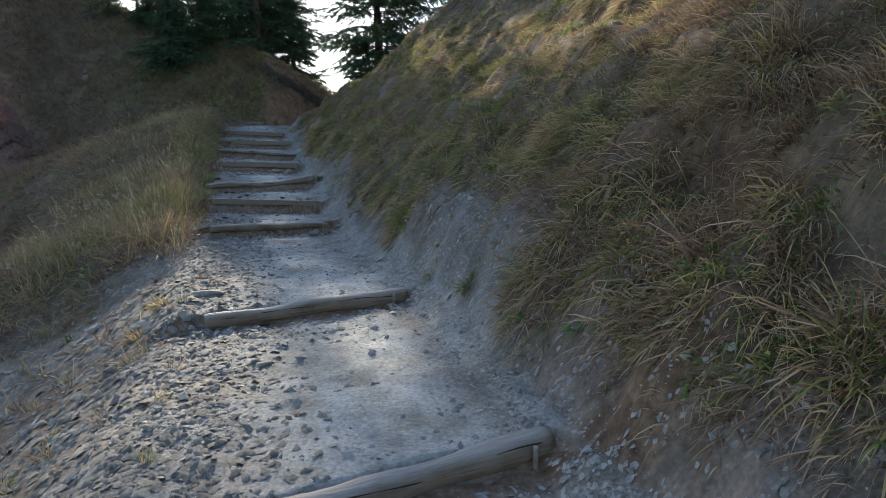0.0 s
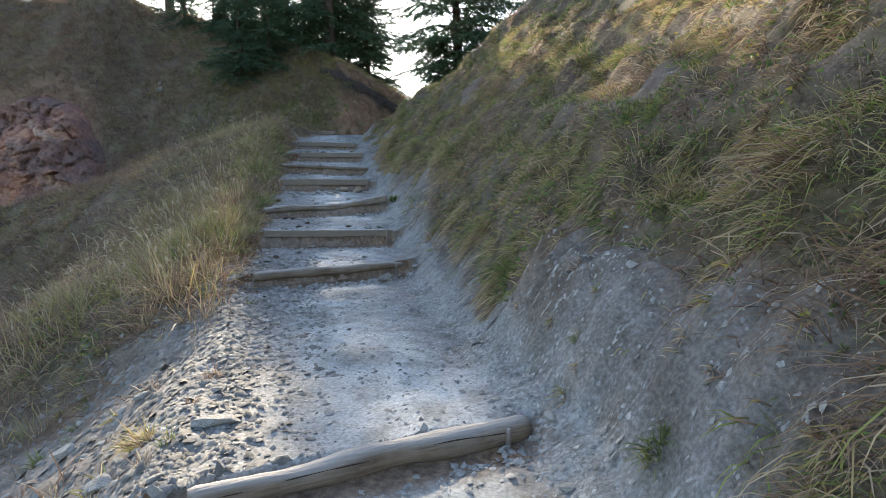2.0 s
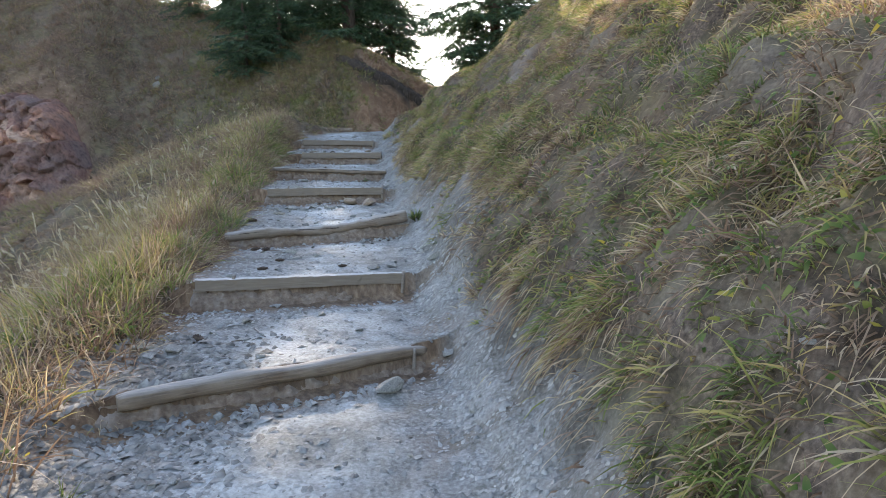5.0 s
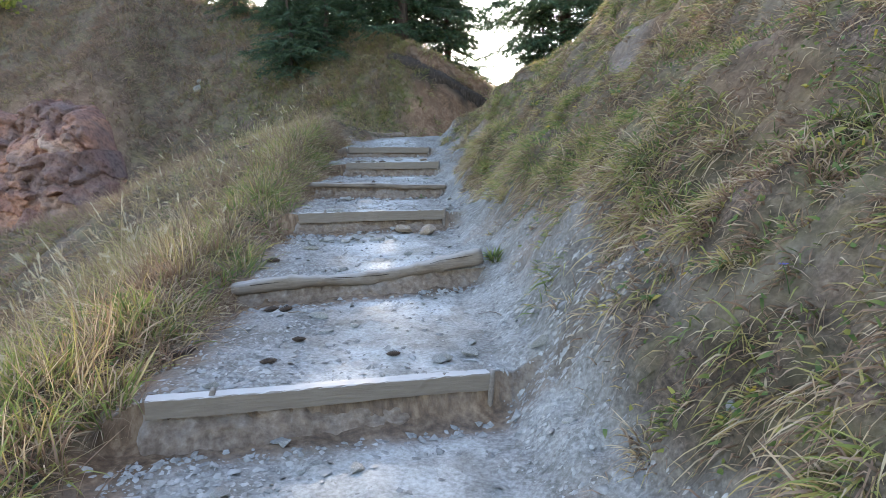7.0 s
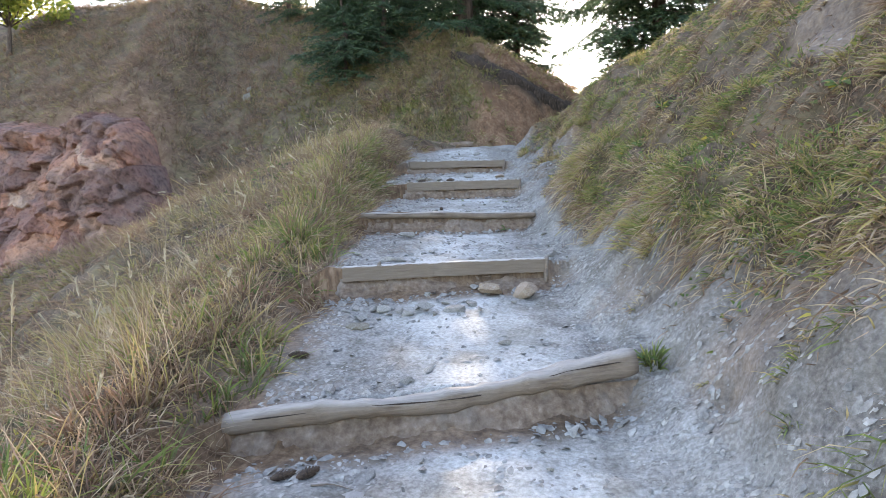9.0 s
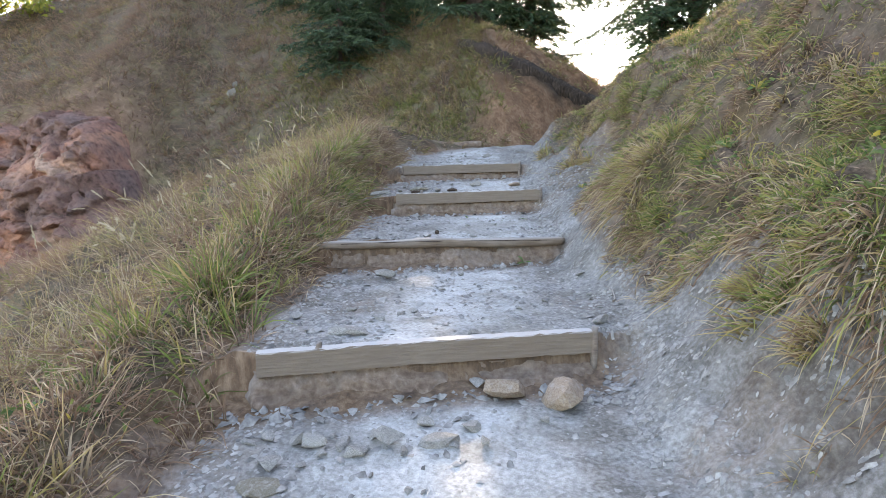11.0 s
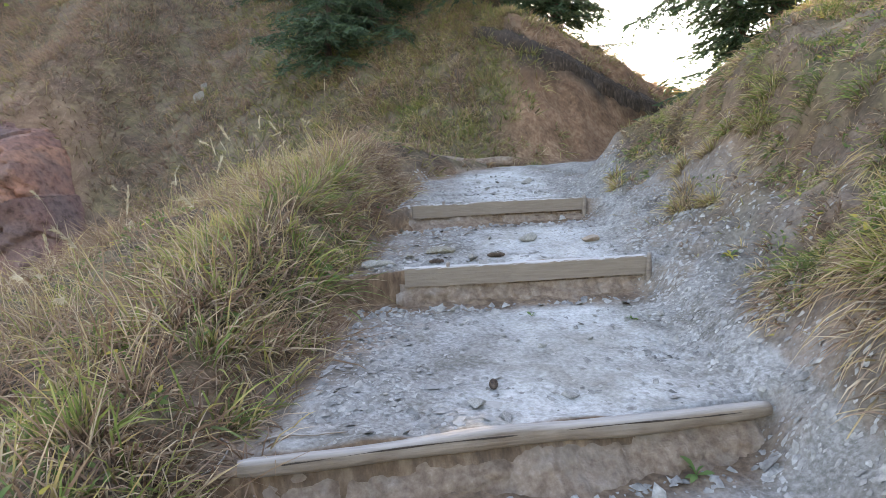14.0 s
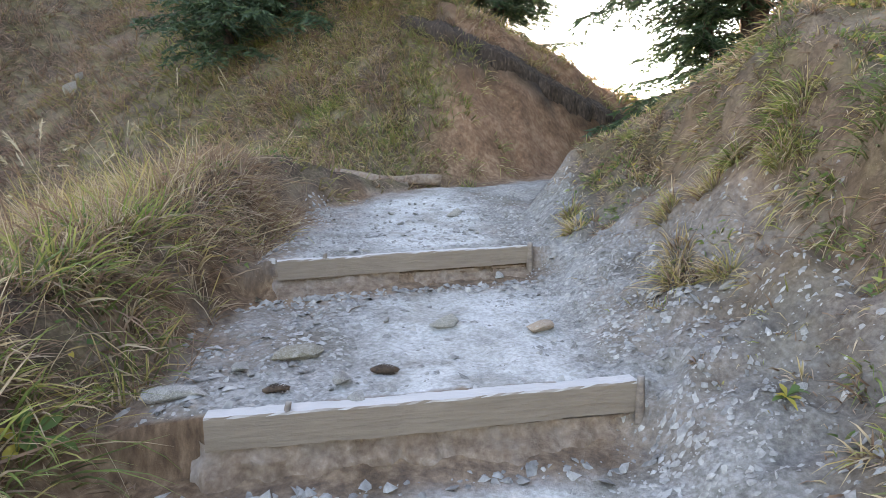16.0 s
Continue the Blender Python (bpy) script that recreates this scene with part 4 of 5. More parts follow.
# low dead thatch between the tufts, on the bank and on the verge
u, v = sow(8500, 0.8, 21.0, 1.3, 4.4, lambda u, v: np.clip(cover(u, v) + 0.25 * (v > right_edge(u) + 0.5), 0, 1))
parts = tufts(u, v, 8, 0.06 + 0.07 * rng.random(len(u)), 0.0066, 0.9, 0.6, np.clip(0.78 + rng.normal(0, 0.2, len(u)), 0, 1), 0.25, 0.40, 2, 0.6)
grass_object("bank_thatch", "short dead brown thatch between the grass tufts of the bank", grass_mat, *parts)
u, v = sow(3200, 5.0, 21.5, -3.2, -0.55, cover)
parts = tufts(u, v, 8, 0.06 + 0.07 * rng.random(len(u)), 0.0065, 0.9, 0.3, np.clip(0.88 + rng.normal(0, 0.14, len(u)), 0, 1), 0.3, 0.4, 2, 0.6)
grass_object("verge_thatch", "short dead brown thatch under the grass of the verge", grass_mat, *parts)

# long straw blades near the start of the bank
u, v = sow(420, 0.6, 4.6, 1.55, 4.2, lambda u, v: cover(u, v))
parts = tufts(u, v, 26, 0.28 + 0.25 * rng.random(len(u)), 0.0066, 0.5, 1.0, dryness(u, v, 0.34, 83), 0.55, 0.06)
grass_object("long_grass", "long dry straw-coloured grass sagging down the bank", grass_mat, *parts)

# the verge: taller grass on the open side
u, v = sow(6200, 4.0, 23.5, -7.0, -0.5, lambda u, v: cover(u, v) * np.clip(1.1 + 0.16 * (v + 1), 0.25, 1) * (0.3 + 0.7 * smooth(-0.3, 0.15, fbm(u * 2.0, v * 2.0, 2, 124))))
size = (0.17 + 0.24 * rng.random(len(u)) ** 1.5) * (0.5 + 1.25 * smooth(-0.35, 0.5, fbm(u * 1.2, v * 1.2, 2, 84)))
parts = tufts(u, v, 16, size, 0.0085, 1.35, 0.3, np.clip(dryness(u, v, 0.16, 85) + 0.46 * smooth(-0.9, -1.8, v) * smooth(7, 10, u) + 0.24 * smooth(13, 16, u) * rng.random(len(u)), 0, 1), 0.34, 0.07, 3, 0.62)
grass_object("verge_grass", "tall yellow-green grass along the open side of the path", grass_mat, *parts)

# golden bents in loose sheaves through the verge
u, v = sow(1500, 6.0, 21.5, -3.6, -0.6, lambda u, v: cover(u, v) * smooth(-0.15, 0.3, fbm(u * 0.9, v * 0.9, 2, 121)))
parts = tufts(u, v, 20, 0.40 + 0.28 * rng.random(len(u)), 0.0048, 0.75, 0.15, np.clip(0.62 + rng.normal(0, 0.12, len(u)), 0.3, 0.8), 1.0, 0.05, 4, 0.3)
grass_object("golden_bents", "tall golden bent grass standing in loose sheaves on the verge", grass_mat, *parts)
u, v = sow(300, 8.3, 20.8, -1.7, -0.62, lambda u, v: smooth(0.0, 0.3, fbm(u * 1.1, v * 1.1, 2, 122)))
parts = tufts(u, v, 34, 0.26 + 0.2 * rng.random(len(u)), 0.0085, 1.1, 0.25, np.clip(0.27 + 0.5 * fbm(u * 0.7, v * 0.7, 2, 123) + rng.normal(0, 0.1, len(u)), 0, 0.6), 0.8, 0.07, 4, 0.3)
grass_object("green_clumps", "lush green grass clumps with yellowing tips beside the path", grass_mat, *parts)

# edge tufts close to the steps, broad and green
u, v = sow(330, 8.6, 18.6, -1.5, -0.62, lambda u, v: 0.25 + 0.75 * smooth(-0.1, 0.25, fbm(u * 1.4, v * 1.4, 2, 101)))
parts = tufts(u, v, 26, 0.24 + 0.14 * rng.random(len(u)), 0.009, 0.9, 0.2, dryness(u, v, 0.1 - 0.15 * (rng.random(len(u)) < 0.4), 86), 0.8, 0.06)
grass_object("edge_grass", "broad green blades arching over the path's edge", grass_mat, *parts)

# dead brown thatch drooping over the path's edge
u, v = sow(1300, 7.8, 20.5, -1.15, -0.5, lambda u, v: np.clip(cover(u, v) + 0.3, 0, 1))
parts = tufts(u, v, 19, 0.13 + 0.17 * rng.random(len(u)), 0.006, 1.1, 0.3, np.clip(0.9 + rng.normal(0, 0.1, len(u)), 0, 1), 0.35, 0.07, 3, 0.5)
grass_object("edge_thatch", "dull brown dead grass drooping over the path's edge", grass_mat, *parts)

# the hill ahead and across the gully
u, v = sow(13000, 14.0, 34, -15, 5.5, lambda u, v: cover(u, v) * np.where((v > left_edge(u)) | ((u < 20.8) & (v > -4.8)), 0, 1) * np.clip(1.2 - 0.04 * (u - 21), 0.5, 1))
parts = tufts(u, v, 10, 0.22 + 0.22 * rng.random(len(u)), 0.017, 0.7, 0.45, np.clip(dryness(u, v, -0.08, 87) + 0.45 * smooth(-2.6, -4.4, v + 0.35 * (u - 22)) + 0.1 * smooth(25, 29, u), 0, 1), 0.6, 0.12, 2, 0.4)
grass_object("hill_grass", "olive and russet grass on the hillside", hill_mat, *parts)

u, v = sow(1500, 18.0, 33, -14, 0.5, lambda u, v: cover(u, v) * np.where((v > left_edge(u)) | ((u < 20.8) & (v > -4.8)), 0, 1) * smooth(-0.1, 0.25, fbm(u * 0.9, v * 0.9, 2, 99)))
parts = tufts(u, v, 22, 0.35 + 0.4 * rng.random(len(u)), 0.010, 1.1, 0.15, np.clip(0.97 + rng.normal(0, 0.06, len(u)) - 0.45 * smooth(-4, -2.4, v), 0, 1), 0.6, 0.10, 2, 0.5)
grass_object("hill_scrub", "dull mauve-brown withered scrub on the hillside", hill_mat, *parts)

u, v = sow(1500, 21.6, 26.5, -3.0, 1.6, lambda u, v: np.clip(cover(u, v) + 0.15, 0, 1) * smooth(21.7, 22.2, u - 0.2 * np.abs(v)) * smooth(-3.0, -0.6, v + 0.9 * fbm(u, v, 2, 105)))
parts = tufts(u, v, 26, 0.16 + 0.16 * rng.random(len(u)), 0.008, 0.9, 0.5, dryness(u, v, 0.08, 104), 0.6, 0.08, 2, 0.4)
grass_object("mound_grass", "green and yellow grass over the mound above the path", grass_mat, *parts)

# turf hanging over the lip of the cut, and scrub at its foot
u = rng.uniform(23.3, 27.5, 700)
v = rng.uniform(0.6, 4.6, 700)
ok = np.abs(ground_z(u, v) - np.interp(v, [0.3, 1.2, 2.2, 3.5, 6], [5.9, 5.4, 4.9, 4.2, 3.5])) < 0.42
parts = tufts(u[ok], v[ok], 24, 0.13 + 0.14 * rng.random(ok.sum()), 0.009, 0.8, 0.5, dryness(u[ok], v[ok], 0.3, 95), 0.5, 0.1, 2)
grass_object("lip_grass", "dry turf hanging over the lip of the dark cut bank", grass_mat, *parts)

def turf_lip():
    """The overhanging rim of sod and dark roots above the cut, ragged along its lower edge."""
    vv = np.linspace(0.35, 5.2, 160)
    rim = np.interp(vv, [0.3, 1.2, 2.2, 3.5, 6], [6.0, 5.5, 5.0, 4.3, 3.6]) - 0.42
    ul = np.linspace(21.8, 29, 220)
    UL, VL = np.meshgrid(ul, vv)
    over_rim = land(UL, VL) > rim[:, None]
    u0 = ul[np.argmax(over_rim, axis=1)] - 0.02
    prof = [(0.55, 0.16), (0.25, 0.10), (0.02, 0.03), (-0.18, -0.06), (-0.30, -0.18), (-0.29, -0.38), (-0.16, -0.58), (0.0, -0.68), (0.14, -0.64), (0.45, -0.40)]
    rag = 0.5 + 0.5 * fbm(vv * 2.6, vv * 0, 3, 131)
    rows = []
    for k, (a, b) in enumerate(prof):
        w = smooth(0.2, -0.2, np.array([a]))[0]
        hang = 1 + 0.55 * (rag - 0.5) * (b < -0.1)
        bumps = 0.06 * vnoise(vv * 6.5, vv * 0 + k * 1.3, 132)
        X, Y = xy(u0 + a * (0.8 + 0.5 * rag) + bumps * w, vv)
        rows.append(np.stack([X, Y, land(u0, vv) + b * hang + bumps * 0.5], -1))
    co = np.stack(rows, 1)
    i = np.arange(len(vv) * len(prof)).reshape(len(vv), len(prof))
    q = np.stack([i[:-1, :-1], i[1:, :-1], i[1:, 1:], i[:-1, 1:]], -1).reshape(-1, 4)
    o = np.array(place(24.5, 2.0))
    me = mesh_from("turf_lip", co.reshape(-1, 3) - o, q)
    me.materials.append(humus_mat)
    me.polygons.foreach_set("use_smooth", np.ones(len(me.polygons), dtype=bool))
    ob = tagged(new("turf_lip", me), "dark overhanging rim of sod and roots above the cut earth", "turf", kind="structure")
    ob.location = o


humus_mat, nt, bs = mat("rooty_sod", 0.95)
hn = noise_of(nt, 26, 8, stretch=(1, 1, 0.35))
nt.links.new(ramp(nt, hn, [(0.32, (0.02, 0.015, 0.012)), (0.55, (0.06, 0.044, 0.034)), (0.75, (0.14, 0.10, 0.075))]), bs.inputs["Base Color"])
bump(nt, bs, hn, 0.9, 0.04)
turf_lip()

# stray tufts in the stony slope and on the bare bank
u, v = sow(330, 1.0, 8.0, -2.4, -0.35, lambda u, v: 0.16 + 0.5 * (fbm(u * 1.3, v * 1.3, 2, 88) > 0.3))
parts = tufts(u, v, 22, 0.09 + 0.10 * rng.random(len(u)), 0.0042, 0.8, 0.2, dryness(u, v, 0.08, 89), 0.7, 0.05)
grass_object("scree_grass", "small green and russet tufts among the slate chips", grass_mat, *parts)
u, v = sow(1500, 2.0, 20.0, 1.4, 3.2, lambda u, v: (1 - cover(u, v)) * (0.25 + 0.75 * smooth(-0.1, 0.3, fbm(u * 1.6, v * 1.6, 2, 91))) * smooth(0.15, 0.4, v - right_edge(u)))
parts = tufts(u, v, 18, 0.05 + 0.08 * rng.random(len(u)), 0.0055, 0.7, 0.6, dryness(u, v, 0.16, 90), 0.5, 0.05)
grass_object("clay_grass", "sparse small tufts on the bare clay bank", grass_mat, *parts)

# dead stalks lying and bristling through the verge
u, v = sow(2200, 4.5, 22.5, -4.5, -0.55, lambda u, v: cover(u, v))
parts = tufts(u, v, 7, 0.34 + 0.26 * rng.random(len(u)), 0.005, 0.9, 0.2, np.clip(0.8 + rng.normal(0, 0.14, len(u)), 0, 1), 0.7, 0.1, 3, 0.6)
grass_object("dead_stalks", "thin dead straw stalks bristling from the grass", grass_mat, *parts)


# ---- single tufts that stand out ----
def tuft_thing(u, v, length, dry, label, count=90, width=0.005):
    co, f, hue, along = tufts(np.array([u]), np.array([v]), count, np.array([length]), width, 0.9, 0.4, np.array([dry]), 0.7, 0.06)
    o = np.array(place(u, v))
    me = mesh_from("grass_tuft", co - o, f)
    mask(me, "hue", np.clip(hue, 0, 1))
    mask(me, "along", along)
    me.materials.append(grass_mat)
    ob = new("grass_tuft", me)
    ob.location = o
    return tagged(ob, label, "grass", group="single grass tufts")


tuft_thing(5.25, 2.3, 0.26, 0.62, "golden tuft of fine grass on the bare clay bank", 160)
tuft_thing(5.0, -0.62, 0.2, 0.55, "yellow-green tuft beside the end of the pole step", 120)
tuft_thing(4.6, -0.75, 0.17, 0.72, "russet tuft beside the end of the pole step", 90)
tuft_thing(4.0, 1.5, 0.17, 0.12, "small green tuft at the foot of the clay bank", 100)
tuft_thing(9.5, -1.35, 0.45, 0.5, "tall yellow blades at the grassy edge", 40, 0.012)
tuft_thing(12.05, 1.42, 0.16, 0.05, "dark green leaves beside the upturned log end", 60, 0.012)
tuft_thing(14.2, -0.95, 0.42, 0.2, "broad green grass tuft at the path's edge", 70, 0.012)
tuft_thing(10.9, -1.05, 0.36, 0.15, "dense green grass tuft at the path's edge", 140, 0.009)
tuft_thing(15.4, 2.05, 0.3, 0.45, "overhanging tuft on the lip of the bank", 200)
tuft_thing(14.9, 2.15, 0.32, 0.35, "overhanging green tuft on the lip of the bank", 200)
for u, v, size, dry in ((18.1, 1.72, 0.26, 0.62), (18.3, 1.82, 0.24, 0.7), (18.0, 1.9, 0.2, 0.55), (19.3, 1.55, 0.2, 0.6), (19.6, 1.6, 0.22, 0.5), (18.6, 2.25, 0.22, 0.3), (18.4, 2.5, 0.26, 0.35), (15.9, 1.75, 0.26, 0.5), (15.2, 1.8, 0.3, 0.6), (16.2, 2.1, 0.28, 0.4), (13.3, 1.66, 0.2, 0.5), (13.08, 1.7, 0.22, 0.25), (13.12, 1.82, 0.2, 0.4), (12.85, 1.66, 0.18, 0.6), (15.4, 1.7, 0.22, 0.35), (15.05, 1.66, 0.22, 0.5), (14.8, 1.75, 0.24, 0.3), (18.74, 1.94, 0.2, 0.55), (18.55, 2.1, 0.22, 0.62), (18.27, 2.33, 0.22, 0.4)):
    tuft_thing(u, v, size, dry, "shaggy tuft of dry grass hanging from the clay bank", 150, 0.006)


# ---- seed stalks ----
def stalks(n, ulo, uhi, vlo, vhi, h, name, label):
    u, v = sow(n, ulo, uhi, vlo, vhi, lambda u, v: cover(u, v))
    n = len(u)
    X, Y = xy(u, v)
    P = np.stack([X, Y, ground_z(u, v)], -1)
    D = np.stack([rng.normal(-0.12, 0.22, n), rng.normal(-0.1, 0.22, n), np.ones(n)], -1)
    D /= np.linalg.norm(D, axis=1, keepdims=True)
    L = h * rng.uniform(0.75, 1.25, n)
    droop = rng.uniform(0.15, 0.55, n)
    co, f, hue, along = blade_mesh(P, D, L, np.full(n, 0.003), droop, np.full(n, 0.8), 4)
    # plume at the tip: short bristles round the last stretch
    m = 44
    k = np.repeat(np.arange(n), m)
    s = rng.uniform(0.80, 1.02, n * m)
    Q = P[k] + D[k] * (L[k] * s)[:, None]
    Q[:, 2] -= droop[k] * L[k] * s * s
    T = D[k].copy()
    T[:, 2] -= 2 * droop[k]
    B = T + rng.normal(0, 0.12, (n * m, 3))
    B /= np.linalg.norm(B, axis=1, keepdims=True)
    co2, f2, hue2, al2 = blade_mesh(Q, B, np.full(n * m, 0.03), np.full(n * m, 0.005), np.zeros(n * m), rng.random(n * m), 2)
    grass_object(name, label, grass_mat, co, f, hue, along)
    grass_object(name.replace("stalks", "plumes"), "pale feathery seed heads above the grass", plume_mat, co2, f2, hue2, al2)


stalks(150, 7.0, 13.0, -2.6, -0.8, 0.68, "seed_stalks", "thin bent stalks carrying pale seed heads")
stalks(60, 13.5, 21, -3.0, -0.8, 0.85, "tall_stalks", "tall thin dry stalks above the verge")


# ---- weeds with broad leaves ----
def leaf_shape(L, w, up, hue0):
    """One leaf along +x from the origin, folded at its midrib and arching."""
    co, fa = [], []
    for t, ww in ((0.0, 0.12), (0.3, 0.5), (0.6, 1.0), (0.85, 0.65), (1.0, 0.05)):
        for side in (-1, 0, 1):
            co.append((L * t, side * w * ww, L * (up * t - 0.85 * up * t * t) + 0.16 * w * ww * abs(side) + 0.006))
    for j in range(4):
        for q in range(2):
            b = 3 * j + q
            fa += [[b, b + 1, b + 4], [b, b + 4, b + 3]]
    return np.array(co), np.array(fa), hue0


LEAVES = []
for k, shape in enumerate(((0.10, 0.015, 0.7, 0.2), (0.13, 0.02, 0.9, 0.35), (0.085, 0.02, 0.5, 0.5), (0.11, 0.013, 0.4, 0.1), (0.09, 0.018, 0.35, 0.95))):
    co, fa, hue0 = leaf_shape(*shape)
    me = mesh_from("leaf", co, fa)
    mask(me, "hue", np.full(len(co), hue0))
    mask(me, "along", 0.25 * co[:, 0] / shape[0])
    me.materials.append(weed_mat)
    LEAVES.append(me)


def weed(u, v, size, seed, label):
    thing = new("weed")
    n = slope_normal(np.array([u]), np.array([v]))[0]
    q = Vector((0, 0, 1)).rotation_difference(Vector(n).lerp(Vector((0, 0, 1)), 0.4))
    thing.matrix_world = Matrix.Translation(place(u, v)) @ q.to_matrix().to_4x4() @ Matrix.Scale(size, 4)
    r = random.Random(seed)
    for k in range(r.randint(7, 11)):
        leaf = new("leaf", LEAVES[r.choice((0, 0, 1, 1, 2, 3, 4))])
        leaf.parent = thing
        leaf.matrix_basis = Euler((r.gauss(0, 0.25), r.uniform(-0.5, 0.1), k * 2.4 + r.gauss(0, 0.3))).to_matrix().to_4x4() @ Matrix.Scale(r.uniform(0.6, 1.2), 4)
    return tagged(thing, label, "weed", group="broad-leaved weeds")


for k, (u, v, s) in enumerate([(17.14, 1.68, 0.8), (17.08, -0.75, 1.4), (15.62, 0.94, 0.8), (11.72, 2.0, 1.1), (12.49, 2.56, 1.2), (12.1, 1.38, 1.0), (12.7, 2.7, 1.2), (9.3, 1.9, 1.0), (9.6, 1.75, 0.9), (14.6, 2.1, 1.2), (14.9, 2.4, 1.1), (2.6, 1.55, 1.0), (2.2, 1.9, 1.0), (16.9, 1.05, 0.55), (16.95, 0.5, 0.45), (3.1, 1.5, 0.8), (16.3, 3.0, 1.2), (17.2, 3.2, 1.2), (9.8, -0.95, 1.0), (13.1, -1.2, 1.3)]):
    weed(u, v, 0.78 * s, k, "low green broad-leaved weed growing from the bank" if v > 0 else "low green broad-leaved weed in the grassy verge")


def leaf_litter(name, label, u, v, size):
    """Leafy undergrowth too small to pick apart: many single leaves among the grass."""
    n = len(u)
    X, Y = xy(u, v)
    P = np.stack([X, Y, ground_z(u, v) + rng.uniform(0.0, 0.07, n)], -1)
    D = slope_normal(u, v) * 0.5 + rng.normal(0, 0.6, (n, 3))
    D /= np.linalg.norm(D, axis=1, keepdims=True)
    grass_object(name, label, weed_mat, *blade_mesh(P, D, size * rng.uniform(0.6, 1.3, n), size * rng.uniform(0.25, 0.5, n), np.full(n, 0.3), np.clip(rng.normal(0.42, 0.28, n), 0, 1)))


def clumped(n, ulo, uhi, vlo, vhi, k):
    u, v = sow(n, ulo, uhi, vlo, vhi, lambda u, v: 0.9 * cover(u, v))
    return (np.repeat(u, k) + rng.normal(0, 0.06, len(u) * k), np.repeat(v, k) + rng.normal(0, 0.06, len(u) * k))


leaf_litter("bank_leaves", "small green leaves growing among the grass of the bank", *clumped(1500, 1, 20, 1.5, 4.6, 10), 0.042)
leaf_litter("verge_leaves", "small green leaves growing among the grass of the verge", *clumped(520, 7, 21, -3, -0.6, 10), 0.048)


# ---- fallen twigs and leaves, a flower ----
def twig(u, v, length, turn, seed):
    r = random.Random(seed)
    p, a = [], turn
    x = y = 0.0
    for k in range(9):
        p.append((u + x, v + y))
        a += r.gauss(0, 0.25)
        x, y = x + math.cos(a) * length / 8, y + math.sin(a) * length / 8
    o = place(u, v)
    pts = [tuple(place(a2, b2, 0.008) - o) for a2, b2 in p]
    ob = part("twig", tube(pts, [0.006 * (1 - 0.08 * k) for k in range(9)], 6, True, 0.2, seed), stake_mat)
    ob.location = o
    tagged(ob, "thin grey fallen twig lying on the clay", "twig", group="fallen twigs")


for k, (u, v, length, turn) in enumerate(((14.35, 1.35, 0.28, 0.3), (14.6, 1.5, 0.2, 1.1), (9.1, 0.05, 0.2, 2.2), (8.85, -0.05, 0.12, 0.7), (11.3, -0.15, 0.18, 1.4), (10.95, 1.3, 0.22, 0.2), (16.6, 1.75, 0.2, 2.6), (15.45, -0.55, 0.3, 1.5), (15.5, -0.7, 0.25, 1.9), (18.4, 0.1, 0.14, 0.4))):
    twig(u, v, length, turn, k)
for k, (u, v, kind) in enumerate(((11.35, 1.75, "red"), (17.05, 1.66, "yellow"), (8.83, -0.42, "yellow"), (9.9, 1.6, "red"), (3.0, 1.45, "yellow"), (12.9, 1.55, "red"), (16.2, 1.45, "yellow"))):
    ob = new("fallen_leaf", LEAVES[4])
    ob.matrix_world = Matrix.Translation(place(u, v, 0.012)) @ Euler((0.3, -0.3, k * 1.9)).to_matrix().to_4x4() @ Matrix.Scale(0.75, 4)
    tagged(ob, "dry yellow-brown fallen leaf lying on the slope", "leaf", group="fallen leaves")
petal_mat, nt, bs = mat("blue_petal", 0.6)
nt.links.new(ramp(nt, noise_of(nt, 90), [(0.3, (0.05, 0.06, 0.35)), (0.7, (0.12, 0.13, 0.55))]), bs.inputs["Base Color"])
flower = tagged(new("wild_flower"), "small blue wild flower on a thin stem in the bank's grass", "flower")
flower.location = place(9.0, 1.98)
part("stem", tube([(0, 0, 0), (-0.01, -0.005, 0.05), (-0.025, -0.01, 0.10)], [0.0018, 0.0015, 0.0012], 5), weed_mat, flower)
for k in range(5):
    a = k * 1.2566
    bm = bmesh.new()
    ring = [bm.verts.new((-0.025 + math.cos(a + d) * q, -0.01 + math.sin(a + d) * q, 0.10 + z)) for d, q, z in ((0, 0.002, 0), (-0.4, 0.012, 0.005), (0, 0.018, 0.004), (0.4, 0.012, 0.005))]
    bm.faces.new(ring)
    part("petal", bm, petal_mat, flower)


